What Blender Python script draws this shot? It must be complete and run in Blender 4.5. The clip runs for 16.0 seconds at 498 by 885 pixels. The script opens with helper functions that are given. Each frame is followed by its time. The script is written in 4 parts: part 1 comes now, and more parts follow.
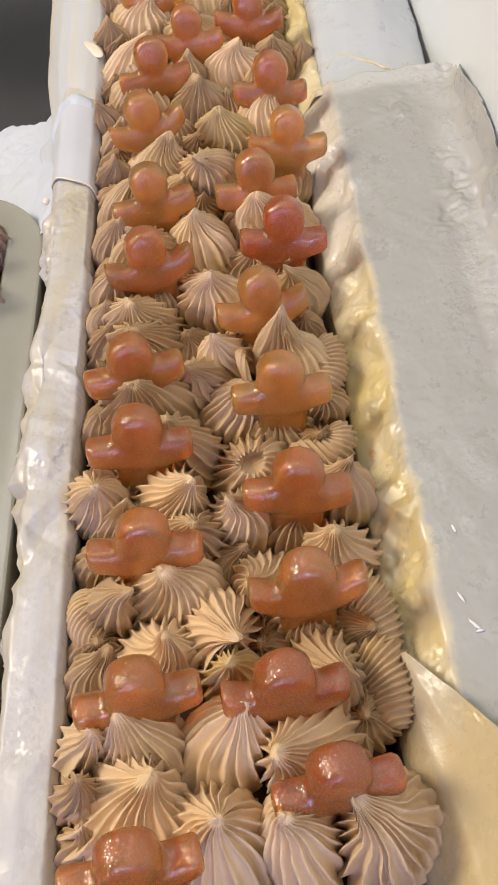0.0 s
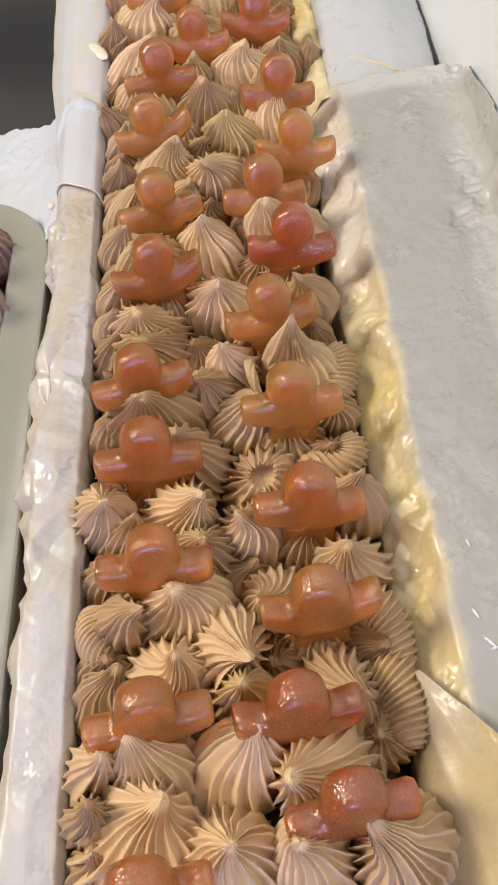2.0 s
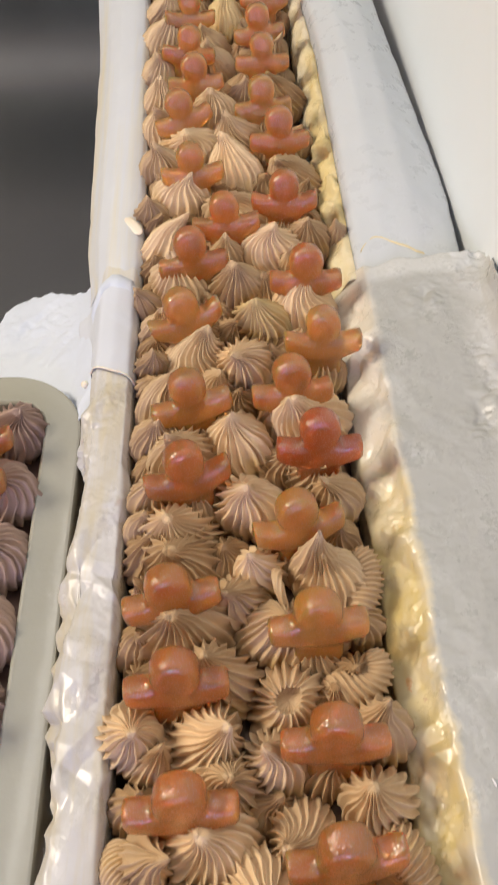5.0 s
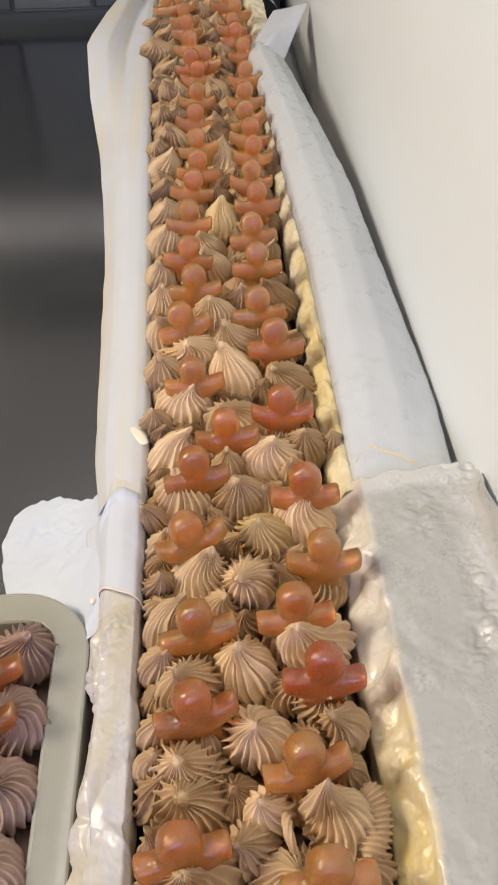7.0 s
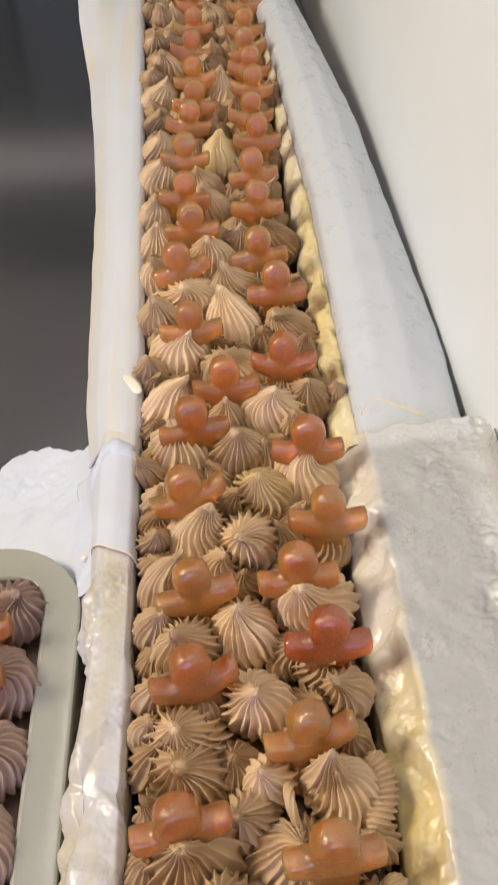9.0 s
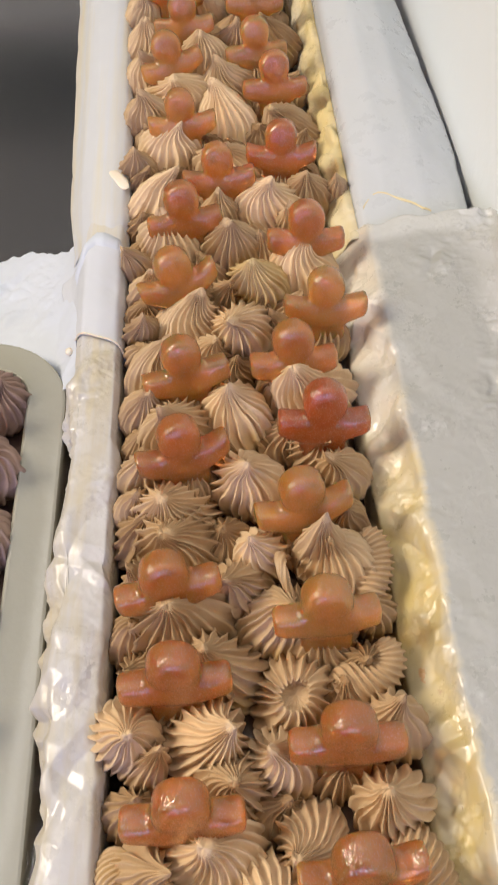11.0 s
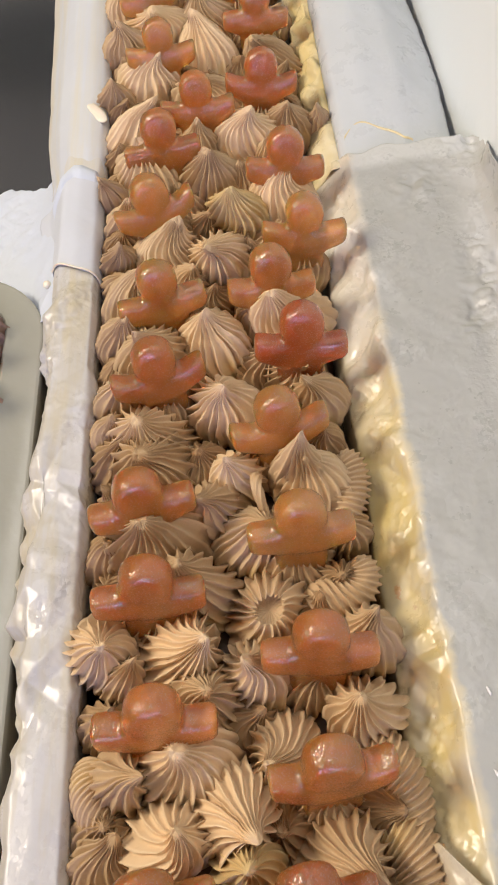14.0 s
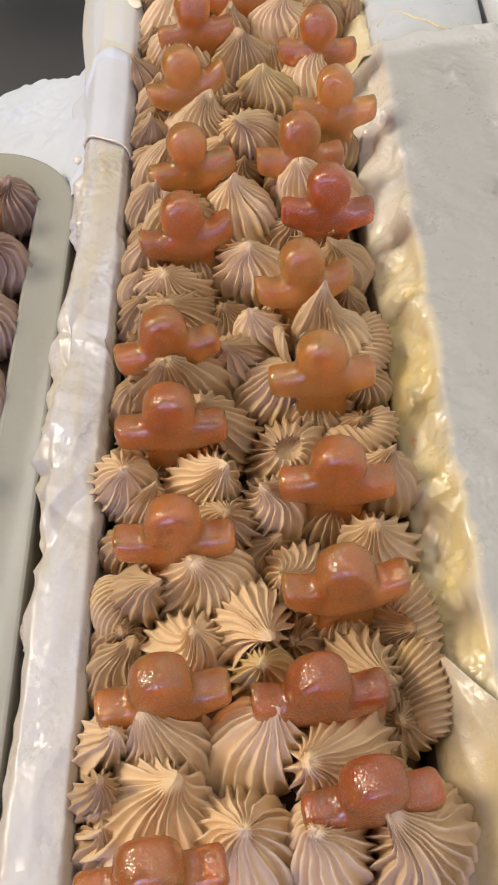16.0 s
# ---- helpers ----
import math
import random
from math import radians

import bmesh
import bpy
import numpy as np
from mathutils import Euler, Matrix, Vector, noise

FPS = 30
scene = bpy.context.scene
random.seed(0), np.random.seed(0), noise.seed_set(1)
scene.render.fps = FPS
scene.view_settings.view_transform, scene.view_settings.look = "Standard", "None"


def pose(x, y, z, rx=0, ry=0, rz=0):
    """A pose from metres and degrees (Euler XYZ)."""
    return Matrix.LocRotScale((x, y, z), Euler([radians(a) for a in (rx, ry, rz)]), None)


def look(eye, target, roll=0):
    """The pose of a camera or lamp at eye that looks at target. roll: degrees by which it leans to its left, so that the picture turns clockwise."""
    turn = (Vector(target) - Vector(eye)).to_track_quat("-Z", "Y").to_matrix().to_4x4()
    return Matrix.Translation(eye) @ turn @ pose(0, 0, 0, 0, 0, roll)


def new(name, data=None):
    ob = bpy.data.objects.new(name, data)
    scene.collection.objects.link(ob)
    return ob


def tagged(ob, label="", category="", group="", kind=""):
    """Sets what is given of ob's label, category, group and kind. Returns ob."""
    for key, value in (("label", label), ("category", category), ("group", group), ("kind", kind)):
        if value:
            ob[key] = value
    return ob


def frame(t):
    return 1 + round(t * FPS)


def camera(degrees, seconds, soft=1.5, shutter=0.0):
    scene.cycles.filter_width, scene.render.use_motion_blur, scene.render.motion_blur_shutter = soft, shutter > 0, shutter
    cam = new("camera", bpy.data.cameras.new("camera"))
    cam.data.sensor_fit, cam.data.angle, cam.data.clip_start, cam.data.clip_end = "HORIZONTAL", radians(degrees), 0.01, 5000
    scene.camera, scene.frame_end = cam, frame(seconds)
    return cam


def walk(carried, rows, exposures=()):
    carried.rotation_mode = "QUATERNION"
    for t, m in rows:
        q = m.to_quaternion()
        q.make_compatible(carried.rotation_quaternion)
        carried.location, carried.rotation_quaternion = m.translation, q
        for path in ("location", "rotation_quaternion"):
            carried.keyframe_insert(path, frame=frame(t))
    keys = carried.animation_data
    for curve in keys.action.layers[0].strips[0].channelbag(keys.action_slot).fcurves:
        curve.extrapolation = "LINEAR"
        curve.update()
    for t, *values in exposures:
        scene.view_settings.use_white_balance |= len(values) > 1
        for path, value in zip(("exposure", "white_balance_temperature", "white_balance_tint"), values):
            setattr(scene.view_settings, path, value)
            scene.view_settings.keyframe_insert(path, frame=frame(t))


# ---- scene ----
cam = camera(33.3, 16.0, soft=1.8, shutter=0.5)
METRES, EYE, TILT, LEAN, TURN = 0.28, 0.24, -54.9, 0.0, -3.8
ROWS = [
    (0.0, 0.0, 0.0, 0.0, 0.0, 0.0, -0.0),
    (0.5, -0.0007, -0.0003, 0.0048, 0.07, 0.02, -0.25),
    (1.0, 0.0039, -0.0024, 0.0065, 0.32, 0.06, -0.43),
    (1.5, 0.0054, 0.0073, 0.0127, 0.34, 0.01, -0.06),
    (2.0, -0.0078, 0.0155, 0.0193, 0.22, -0.29, 0.15),
    (2.5, -0.0205, 0.018, 0.0188, 0.27, -0.21, 0.38),
    (3.0, -0.0111, 0.0193, 0.0231, 0.44, -0.12, 0.82),
    (3.5, -0.0189, 0.0185, 0.0499, 0.68, -0.11, 0.35),
    (4.0, -0.0153, 0.0331, 0.0848, 0.75, -0.39, 0.2),
    (4.5, -0.0214, 0.0151, 0.1496, 1.2, 2.03, -0.19),
    (5.0, -0.0232, -0.0101, 0.2099, 1.32, 3.83, -0.86),
    (7.5, -0.0392, -0.0845, 0.3903, 0.9, 12.09, 0.28),
    (8.0, -0.0332, -0.0776, 0.3948, 0.49, 11.69, 0.14),
    (8.5, -0.0519, -0.0557, 0.4054, 0.52, 10.05, -0.5),
    (9.0, -0.0578, -0.011, 0.4008, 0.2, 7.72, -0.32),
    (9.5, -0.0533, 0.0233, 0.3687, 0.06, 5.58, -0.46),
    (10.0, -0.061, 0.0428, 0.3199, 0.04, 3.8, -0.65),
    (12.5, -0.0232, 0.0866, 0.173, 0.16, -0.62, -0.4),
    (13.0, -0.0188, 0.0864, 0.1725, -0.07, -0.6, -0.03),
    (13.5, -0.0126, 0.0806, 0.17, -0.21, -0.3, 0.13),
    (14.0, -0.0178, 0.076, 0.1714, 0.09, -0.85, -0.15),
    (14.5, -0.0168, 0.0768, 0.1568, -0.11, -1.13, -0.27),
    (15.0, -0.014, 0.0668, 0.1068, 0.48, -1.39, -1.25),
    (15.5, -0.007, 0.0627, 0.0247, 1.02, -2.41, -1.77),
    (16.0, -0.0199, 0.0505, 0.0218, 1.36, -2.53, -2.04),
]
walk(cam, [(t, pose(0, 0, EYE, TILT, LEAN, TURN) @ pose(METRES * x, METRES * y, METRES * z, 90 + pitch, roll, yaw)) for t, x, y, z, yaw, pitch, roll in ROWS])

# ---- world, lamps, exposure ----
world = bpy.data.worlds.new("room_air")
scene.world = world
world.use_nodes = True
world.node_tree.nodes["Background"].inputs[0].default_value = (0.9, 0.92, 1.0, 1)
world.node_tree.nodes["Background"].inputs[1].default_value = 0.006
scene.view_settings.exposure = -0.13


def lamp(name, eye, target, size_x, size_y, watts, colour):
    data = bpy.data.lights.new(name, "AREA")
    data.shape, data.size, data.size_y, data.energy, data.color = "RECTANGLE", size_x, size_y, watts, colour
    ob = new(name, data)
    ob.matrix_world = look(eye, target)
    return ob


lamp("ceiling_lamp", (-1.25, 0.30, 1.10), (0, 0.30, 0), 0.5, 0.5, 28.5, (1.0, 0.87, 0.69))
lamp("ceiling_tube", (-0.15, 0.70, 1.45), (-0.05, 0.45, 0), 0.10, 1.3, 4.8, (1.0, 0.97, 0.93))
# unseen cool fill behind the camera, added to tint the near end
lamp("cool_fill_behind", (-0.25, -1.15, 0.55), (0, 0.1, 0), 0.7, 0.5, 9.5, (0.52, 0.55, 1.0))

# ---- materials ----


def material(name, colour, rough=0.5, metal=0.0, **inputs):
    m = bpy.data.materials.new(name)
    m.use_nodes = True
    p = m.node_tree.nodes["Principled BSDF"]
    p.inputs["Base Color"].default_value = (*colour, 1)
    p.inputs["Roughness"].default_value, p.inputs["Metallic"].default_value = rough, metal
    for key, value in inputs.items():
        p.inputs[key.replace("_", " ")].default_value = value
    return m


def node(m, kind, links=(), **values):
    n = m.node_tree.nodes.new(kind)
    for key, value in values.items():
        if key in n.inputs:
            n.inputs[key].default_value = value
        else:
            setattr_plain(n, key, value)
    for source, socket in links:
        m.node_tree.links.new(source, n.inputs[socket])
    return n


def setattr_plain(n, key, value):
    if key == "blend_type":
        n.blend_type = value
    elif key == "data_type":
        n.data_type = value
    elif key == "operation":
        n.operation = value
    elif key == "feature":
        n.feature = value


def coords(m, scale):
    """Object coordinates stretched by scale."""
    c = m.node_tree.nodes.new("ShaderNodeTexCoord")
    v = m.node_tree.nodes.new("ShaderNodeMapping")
    v.inputs["Scale"].default_value = scale
    m.node_tree.links.new(c.outputs["Object"], v.inputs["Vector"])
    return v.outputs["Vector"]


def ramp(m, source, stops):
    r = m.node_tree.nodes.new("ShaderNodeValToRGB")
    while len(r.color_ramp.elements) < len(stops):
        r.color_ramp.elements.new(0.5)
    for e, (at, c) in zip(r.color_ramp.elements, stops):
        e.position, e.color = at, (*c, 1) if len(c) == 3 else c
    m.node_tree.links.new(source, r.inputs["Fac"])
    return r.outputs["Color"]


def mix(m, fac, a, b, how="MIX"):
    n = m.node_tree.nodes.new("ShaderNodeMix")
    n.data_type, n.blend_type = "RGBA", how
    for value, socket in ((fac, n.inputs[0]), (a, n.inputs[6]), (b, n.inputs[7])):
        if isinstance(value, (int, float)):
            socket.default_value = value
        elif isinstance(value, tuple):
            socket.default_value = (*value, 1)
        else:
            m.node_tree.links.new(value, socket)
    return n.outputs[2]


def noise_of(m, vector, scale, detail=3.0, rough=0.5):
    n = m.node_tree.nodes.new("ShaderNodeTexNoise")
    n.inputs["Scale"].default_value, n.inputs["Detail"].default_value, n.inputs["Roughness"].default_value = scale, detail, rough
    m.node_tree.links.new(vector, n.inputs["Vector"])
    return n.outputs["Fac"]


def bump(m, height, strength, distance):
    n = m.node_tree.nodes.new("ShaderNodeBump")
    n.inputs["Strength"].default_value, n.inputs["Distance"].default_value = strength, distance
    m.node_tree.links.new(height, n.inputs["Height"])
    p = m.node_tree.nodes["Principled BSDF"]
    if p.inputs["Normal"].is_linked:
        m.node_tree.links.new(p.inputs["Normal"].links[0].from_socket, n.inputs["Normal"])
    m.node_tree.links.new(n.outputs["Normal"], p.inputs["Normal"])


def into(m, source, socket):
    m.node_tree.links.new(source, m.node_tree.nodes["Principled BSDF"].inputs[socket])


def frosting(name, light, dark, stain):
    m = material(name, light, 0.45, Subsurface_Weight=0.0, Subsurface_Scale=0.002, Specular_IOR_Level=0.35)
    m.node_tree.nodes["Principled BSDF"].inputs["Subsurface Radius"].default_value = (1.0, 0.6, 0.4)
    info = m.node_tree.nodes.new("ShaderNodeObjectInfo")
    v = coords(m, (1, 1, 1))
    # alpha sets the tone; it also carries painted shade of gap and far stars
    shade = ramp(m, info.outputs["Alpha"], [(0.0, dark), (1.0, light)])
    blotch = ramp(m, noise_of(m, v, 55, 2), [(0.57, (0, 0, 0)), (0.72, (0.6, 0.6, 0.6))])
    into(m, mix(m, blotch, shade, stain), "Base Color")
    bump(m, noise_of(m, v, 900, 3, 0.6), 0.25, 0.0004)
    bump(m, noise_of(m, v, 300, 3), 0.4, 0.0008)
    return m


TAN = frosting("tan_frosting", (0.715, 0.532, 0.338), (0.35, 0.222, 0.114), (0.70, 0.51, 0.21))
YELLOW = frosting("yellow_frosting", (0.66, 0.50, 0.26), (0.58, 0.42, 0.20), (0.68, 0.46, 0.10))
MAUVE = frosting("mauve_frosting", (0.43, 0.305, 0.245), (0.25, 0.16, 0.135), (0.44, 0.30, 0.26))
# batter brown darkened so its colour holds the shade of gaps between stars
BATTER = frosting("darkened_brown_batter", (0.17, 0.10, 0.062), (0.14, 0.08, 0.05), (0.24, 0.16, 0.08))
CREAM = material("cream_frosting", (0.78, 0.70, 0.58), 0.4, Subsurface_Weight=0.1, Subsurface_Scale=0.003)


def jelly(name):
    m = material(name, (0.5, 0.15, 0.05), 0.38, Subsurface_Weight=1.0, Subsurface_Scale=0.012, Coat_Weight=1.0, Coat_Roughness=0.22, Coat_IOR=1.7, Transmission_Weight=0.76, IOR=1.30)
    m.node_tree.nodes["Principled BSDF"].inputs["Subsurface Radius"].default_value = (1.0, 0.36, 0.14)
    info = m.node_tree.nodes.new("ShaderNodeObjectInfo")
    v = coords(m, (1, 1, 1))
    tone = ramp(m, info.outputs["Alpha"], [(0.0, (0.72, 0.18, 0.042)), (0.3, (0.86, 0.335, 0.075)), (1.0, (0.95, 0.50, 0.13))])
    cloud = ramp(m, noise_of(m, v, 140, 3), [(0.3, (0.80, 0.76, 0.74)), (0.7, (1, 1, 1))])
    body = mix(m, 1.0, tone, cloud, "MULTIPLY")
    # mica flakes: each grain of the coat faces its own way
    flake = m.node_tree.nodes.new("ShaderNodeTexVoronoi")
    flake.inputs["Scale"].default_value = 3000
    m.node_tree.links.new(v, flake.inputs["Vector"])
    centred = node(m, "ShaderNodeVectorMath", [(flake.outputs["Color"], 0)], operation="SUBTRACT")
    centred.inputs[1].default_value = (0.5, 0.5, 0.5)
    scaled = node(m, "ShaderNodeVectorMath", [(centred.outputs[0], 0)], operation="SCALE")
    scaled.inputs["Scale"].default_value = 0.46
    # sparkle also painted in: pale grains in the base colour stand for glints
    into(m, mix(m, ramp(m, flake.outputs["Color"], [(0.66, (0, 0, 0)), (0.86, (0.4, 0.4, 0.4))]), body, (0.97, 0.70, 0.42)), "Base Color")
    geo = m.node_tree.nodes.new("ShaderNodeNewGeometry")
    tilted = node(m, "ShaderNodeVectorMath", [(geo.outputs["Normal"], 0), (scaled.outputs[0], 1)], operation="ADD")
    unit = node(m, "ShaderNodeVectorMath", [(tilted.outputs[0], 0)], operation="NORMALIZE")
    into(m, unit.outputs[0], "Coat Normal")
    bump(m, noise_of(m, v, 420, 2), 0.3, 0.0008)
    return m


JELLY = jelly("orange_glitter_jelly")


def paper(name, colour, see, rough, stain=None, stain_at=(0.5, 0.62), grain=(60, 18, 60), crease=0.5, stretch=(26, 7, 26), facet=0.0, calm=None, gloss=0.55):
    """Waxed paper: a thin sheet that lets some light through, with fine creases and, where given, a stain."""
    m = material(name, colour, rough, Specular_IOR_Level=gloss)
    v = coords(m, (1, 1, 1))
    long_v = coords(m, grain)
    base = mix(m, noise_of(m, v, 35, 3), tuple(c * 0.93 for c in colour), colour)
    if stain:
        base = mix(m, ramp(m, noise_of(m, coords(m, stretch), 1.0, 4, 0.6), [(stain_at[0], (0, 0, 0)), (stain_at[1], (1, 1, 1))]), base, stain)
    into(m, base, "Base Color")
    into(m, ramp(m, noise_of(m, v, 80, 4, 0.7), [(0.35, (rough * 0.75,) * 3), (0.65, (min(1, rough * 1.3),) * 3)]), "Roughness")
    if facet:
        # small flat facets, each tilted its own way, as in crushed film
        geo = m.node_tree.nodes.new("ShaderNodeNewGeometry")
        bent = node(m, "ShaderNodeVectorMath", [(coords(m, (60, 60, 60)), 0)], operation="ADD")
        swirl = m.node_tree.nodes.new("ShaderNodeTexNoise")
        swirl.inputs["Scale"].default_value = 1.3
        m.node_tree.links.new(bent.outputs[0], swirl.inputs["Vector"])
        gentle = node(m, "ShaderNodeVectorMath", [(swirl.outputs["Color"], 0)], operation="SCALE")
        gentle.inputs["Scale"].default_value = 0.3
        place = node(m, "ShaderNodeVectorMath", [(bent.outputs[0], 0), (gentle.outputs[0], 1)], operation="ADD")
        total = geo.outputs["Normal"]
        for size, tilt, lo, hi, squash in ((4.2, 0.55, 0.42, 0.60, (1, 0.5, 1)), (14.0, 0.9, 0.45, 0.62, (1, 0.7, 1))):
            flat = m.node_tree.nodes.new("ShaderNodeMapping")
            flat.inputs["Scale"].default_value, flat.inputs["Rotation"].default_value = squash, (0, 0, 0.6)
            m.node_tree.links.new(place.outputs[0], flat.inputs["Vector"])
            cells = m.node_tree.nodes.new("ShaderNodeTexVoronoi")
            cells.inputs["Scale"].default_value = size
            m.node_tree.links.new(flat.outputs[0], cells.inputs["Vector"])
            off = node(m, "ShaderNodeVectorMath", [(cells.outputs["Color"], 0)], operation="SUBTRACT")
            off.inputs[1].default_value = (0.5, 0.5, 0.5)
            where = ramp(m, noise_of(m, coords(m, (38, 26, 38)), 1.2 + size * 0.06, 2), [(lo, (0, 0, 0)), (hi, (tilt * facet,) * 3)])
            if calm:
                # the middle of the sheet lies flat, its borders are crushed
                xyz = m.node_tree.nodes.new("ShaderNodeSeparateXYZ")
                m.node_tree.links.new(v, xyz.inputs[0])
                away = node(m, "ShaderNodeMath", [(xyz.outputs["X"], 0)], operation="SUBTRACT")
                away.inputs[1].default_value = calm[0]
                far = node(m, "ShaderNodeMath", [(away.outputs[0], 0)], operation="ABSOLUTE")
                r = m.node_tree.nodes.new("ShaderNodeMapRange")
                r.inputs["From Min"].default_value, r.inputs["From Max"].default_value = calm[1], calm[2]
                r.inputs["To Min"].default_value = 0.55
                m.node_tree.links.new(far.outputs[0], r.inputs["Value"])
                where = node(m, "ShaderNodeVectorMath", [(where, 0)], operation="SCALE")
                m.node_tree.links.new(r.outputs[0], where.inputs["Scale"])
                where = where.outputs[0]
            part_off = node(m, "ShaderNodeVectorMath", [(off.outputs[0], 0), (where, 1)], operation="MULTIPLY")
            total = node(m, "ShaderNodeVectorMath", [(total, 0), (part_off.outputs[0], 1)], operation="ADD").outputs[0]
        into(m, node(m, "ShaderNodeVectorMath", [(total, 0)], operation="NORMALIZE").outputs[0], "Normal")
    bump(m, noise_of(m, long_v, 1.2, 3, 0.5), crease * 0.3, 0.002)
    rumpled = node(m, "ShaderNodeMath", [(noise_of(m, v, 420, 3, 0.6), 0), (ramp(m, noise_of(m, coords(m, (40, 22, 40)), 1.0, 2), [(0.5, (0, 0, 0)), (0.68, (1, 1, 1))]), 1)], operation="MULTIPLY")
    bump(m, rumpled.outputs[0], crease, 0.0012)
    t = m.node_tree.nodes.new("ShaderNodeBsdfTranslucent")
    m.node_tree.links.new(base, t.inputs["Color"])
    s = m.node_tree.nodes.new("ShaderNodeMixShader")
    s.inputs[0].default_value = see
    p, o = m.node_tree.nodes["Principled BSDF"], m.node_tree.nodes["Material Output"]
    m.node_tree.links.new(p.outputs[0], s.inputs[1])
    m.node_tree.links.new(t.outputs[0], s.inputs[2])
    m.node_tree.links.new(s.outputs[0], o.inputs["Surface"])
    return m


WAXED = paper("waxed_paper", (0.76, 0.75, 0.755), 0.32, 0.32, (0.70, 0.64, 0.50), (0.42, 0.66), grain=(70, 14, 70), crease=0.25, stretch=(110, 9, 110), facet=0.3, gloss=0.9)
RIM = paper("smooth_cream_paper", (0.77, 0.76, 0.75), 0.25, 0.42, (0.74, 0.69, 0.55), (0.45, 0.68), grain=(60, 6, 60), crease=0.15, stretch=(120, 4, 60))
GOLDEN = paper("golden_stained_paper", (0.86, 0.79, 0.62), 0.2, 0.28, (0.82, 0.68, 0.34), (0.46, 0.64), facet=0.3)
SHEET = paper("crinkled_waxed_sheet", (0.48, 0.485, 0.465), 0.2, 0.32, grain=(45, 18, 45), crease=0.6, facet=0.4, calm=(0.082, 0.015, 0.021), gloss=1.0)


def golden_smear(m, colour, pale):
    """Golden batter smeared over the inside of the lining, fading out towards its far part, with torn edges."""
    c = m.node_tree.nodes.new("ShaderNodeTexCoord")
    xyz = m.node_tree.nodes.new("ShaderNodeSeparateXYZ")
    m.node_tree.links.new(c.outputs["Object"], xyz.inputs[0])
    wave = noise_of(m, c.outputs["Object"], 45, 4, 0.65)

    def edge(axis, lo, hi, sway):
        shifted = node(m, "ShaderNodeMath", [(wave, 0), (xyz.outputs[axis], 2)], operation="MULTIPLY_ADD")
        shifted.inputs[1].default_value = sway
        r = m.node_tree.nodes.new("ShaderNodeMapRange")
        r.inputs["From Min"].default_value, r.inputs["From Max"].default_value = lo + sway / 2, hi + sway / 2
        r.inputs["To Min"].default_value, r.inputs["To Max"].default_value = 1, 0
        m.node_tree.links.new(shifted.outputs[0], r.inputs["Value"])
        return r.outputs[0]
    p = m.node_tree.nodes["Principled BSDF"]
    base = p.inputs["Base Color"].links[0].from_socket
    base = mix(m, edge("X", 0.1085, 0.0985, 0.014), base, (0.60, 0.60, 0.58))
    base = mix(m, edge("Y", 0.3565, 0.3515, 0.007), base, (0.66, 0.67, 0.66))
    inside = edge("X", 0.0605, 0.0655, 0.013)
    base = mix(m, inside, base, pale)
    torn = ramp(m, noise_of(m, coords(m, (30, 16, 30)), 1.6, 4, 0.65), [(0.36, (0.55, 0.55, 0.55)), (0.56, (1, 1, 1))])
    ragged = node(m, "ShaderNodeMath", [(inside, 0), (torn, 1)], operation="MULTIPLY")
    both = node(m, "ShaderNodeMath", [(ragged.outputs[0], 0), (edge("Y", 0.21, 0.28, 0.10), 1)], operation="MULTIPLY")
    base = mix(m, both.outputs[0], base, colour)
    # a smear of orange cream and a paler dab beside it
    for at, size, tint in (((0.0535, 0.161, 0.001), (0.0030, 0.0075, 0.006), (0.76, 0.40, 0.14)), ((0.0570, 0.153, 0.005), (0.0030, 0.0042, 0.005), (0.66, 0.47, 0.29))):
        place = m.node_tree.nodes.new("ShaderNodeMapping")
        place.vector_type = "TEXTURE"
        place.inputs["Location"].default_value, place.inputs["Scale"].default_value = at, size
        m.node_tree.links.new(c.outputs["Object"], place.inputs["Vector"])
        far = node(m, "ShaderNodeVectorMath", [(place.outputs[0], 0)], operation="LENGTH")
        rag = node(m, "ShaderNodeMath", [(noise_of(m, c.outputs["Object"], 420, 3, 0.6), 0), (far.outputs["Value"], 2)], operation="MULTIPLY_ADD")
        rag.inputs[1].default_value = 1.1
        base = mix(m, ramp(m, rag.outputs[0], [(0.88, (0.85, 0.85, 0.85)), (1.0, (0, 0, 0))]), base, tint)
    into(m, base, "Base Color")


golden_smear(SHEET, (0.74, 0.59, 0.25), (0.80, 0.75, 0.655))
FLAP = paper("smooth_white_paper", (0.76, 0.79, 0.86), 0.25, 0.40, crease=0.12)
TISSUE = paper("white_tissue", (0.78, 0.83, 0.93), 0.3, 0.55, crease=0.35, grain=(60, 50, 60), facet=0.15, gloss=0.35)


def steel(name):
    m = material(name, (0.38, 0.38, 0.39), 0.32, 1.0)
    v = coords(m, (1, 1, 1))
    into(m, ramp(m, noise_of(m, v, 9.0, 4), [(0.3, (0.15,) * 3), (0.7, (0.20,) * 3)]), "Roughness")
    bump(m, noise_of(m, v, 3.0, 1), 0.01, 0.004)
    return m


STEEL = steel("brushed_steel")


def painted(name, colour, rough=0.5, scale=6.0):
    m = material(name, colour, rough)
    v = coords(m, (1, 1, 1))
    into(m, mix(m, noise_of(m, v, scale, 4), tuple(c * 0.9 for c in colour), colour), "Base Color")
    bump(m, noise_of(m, v, 180, 3), 0.08, 0.002)
    return m


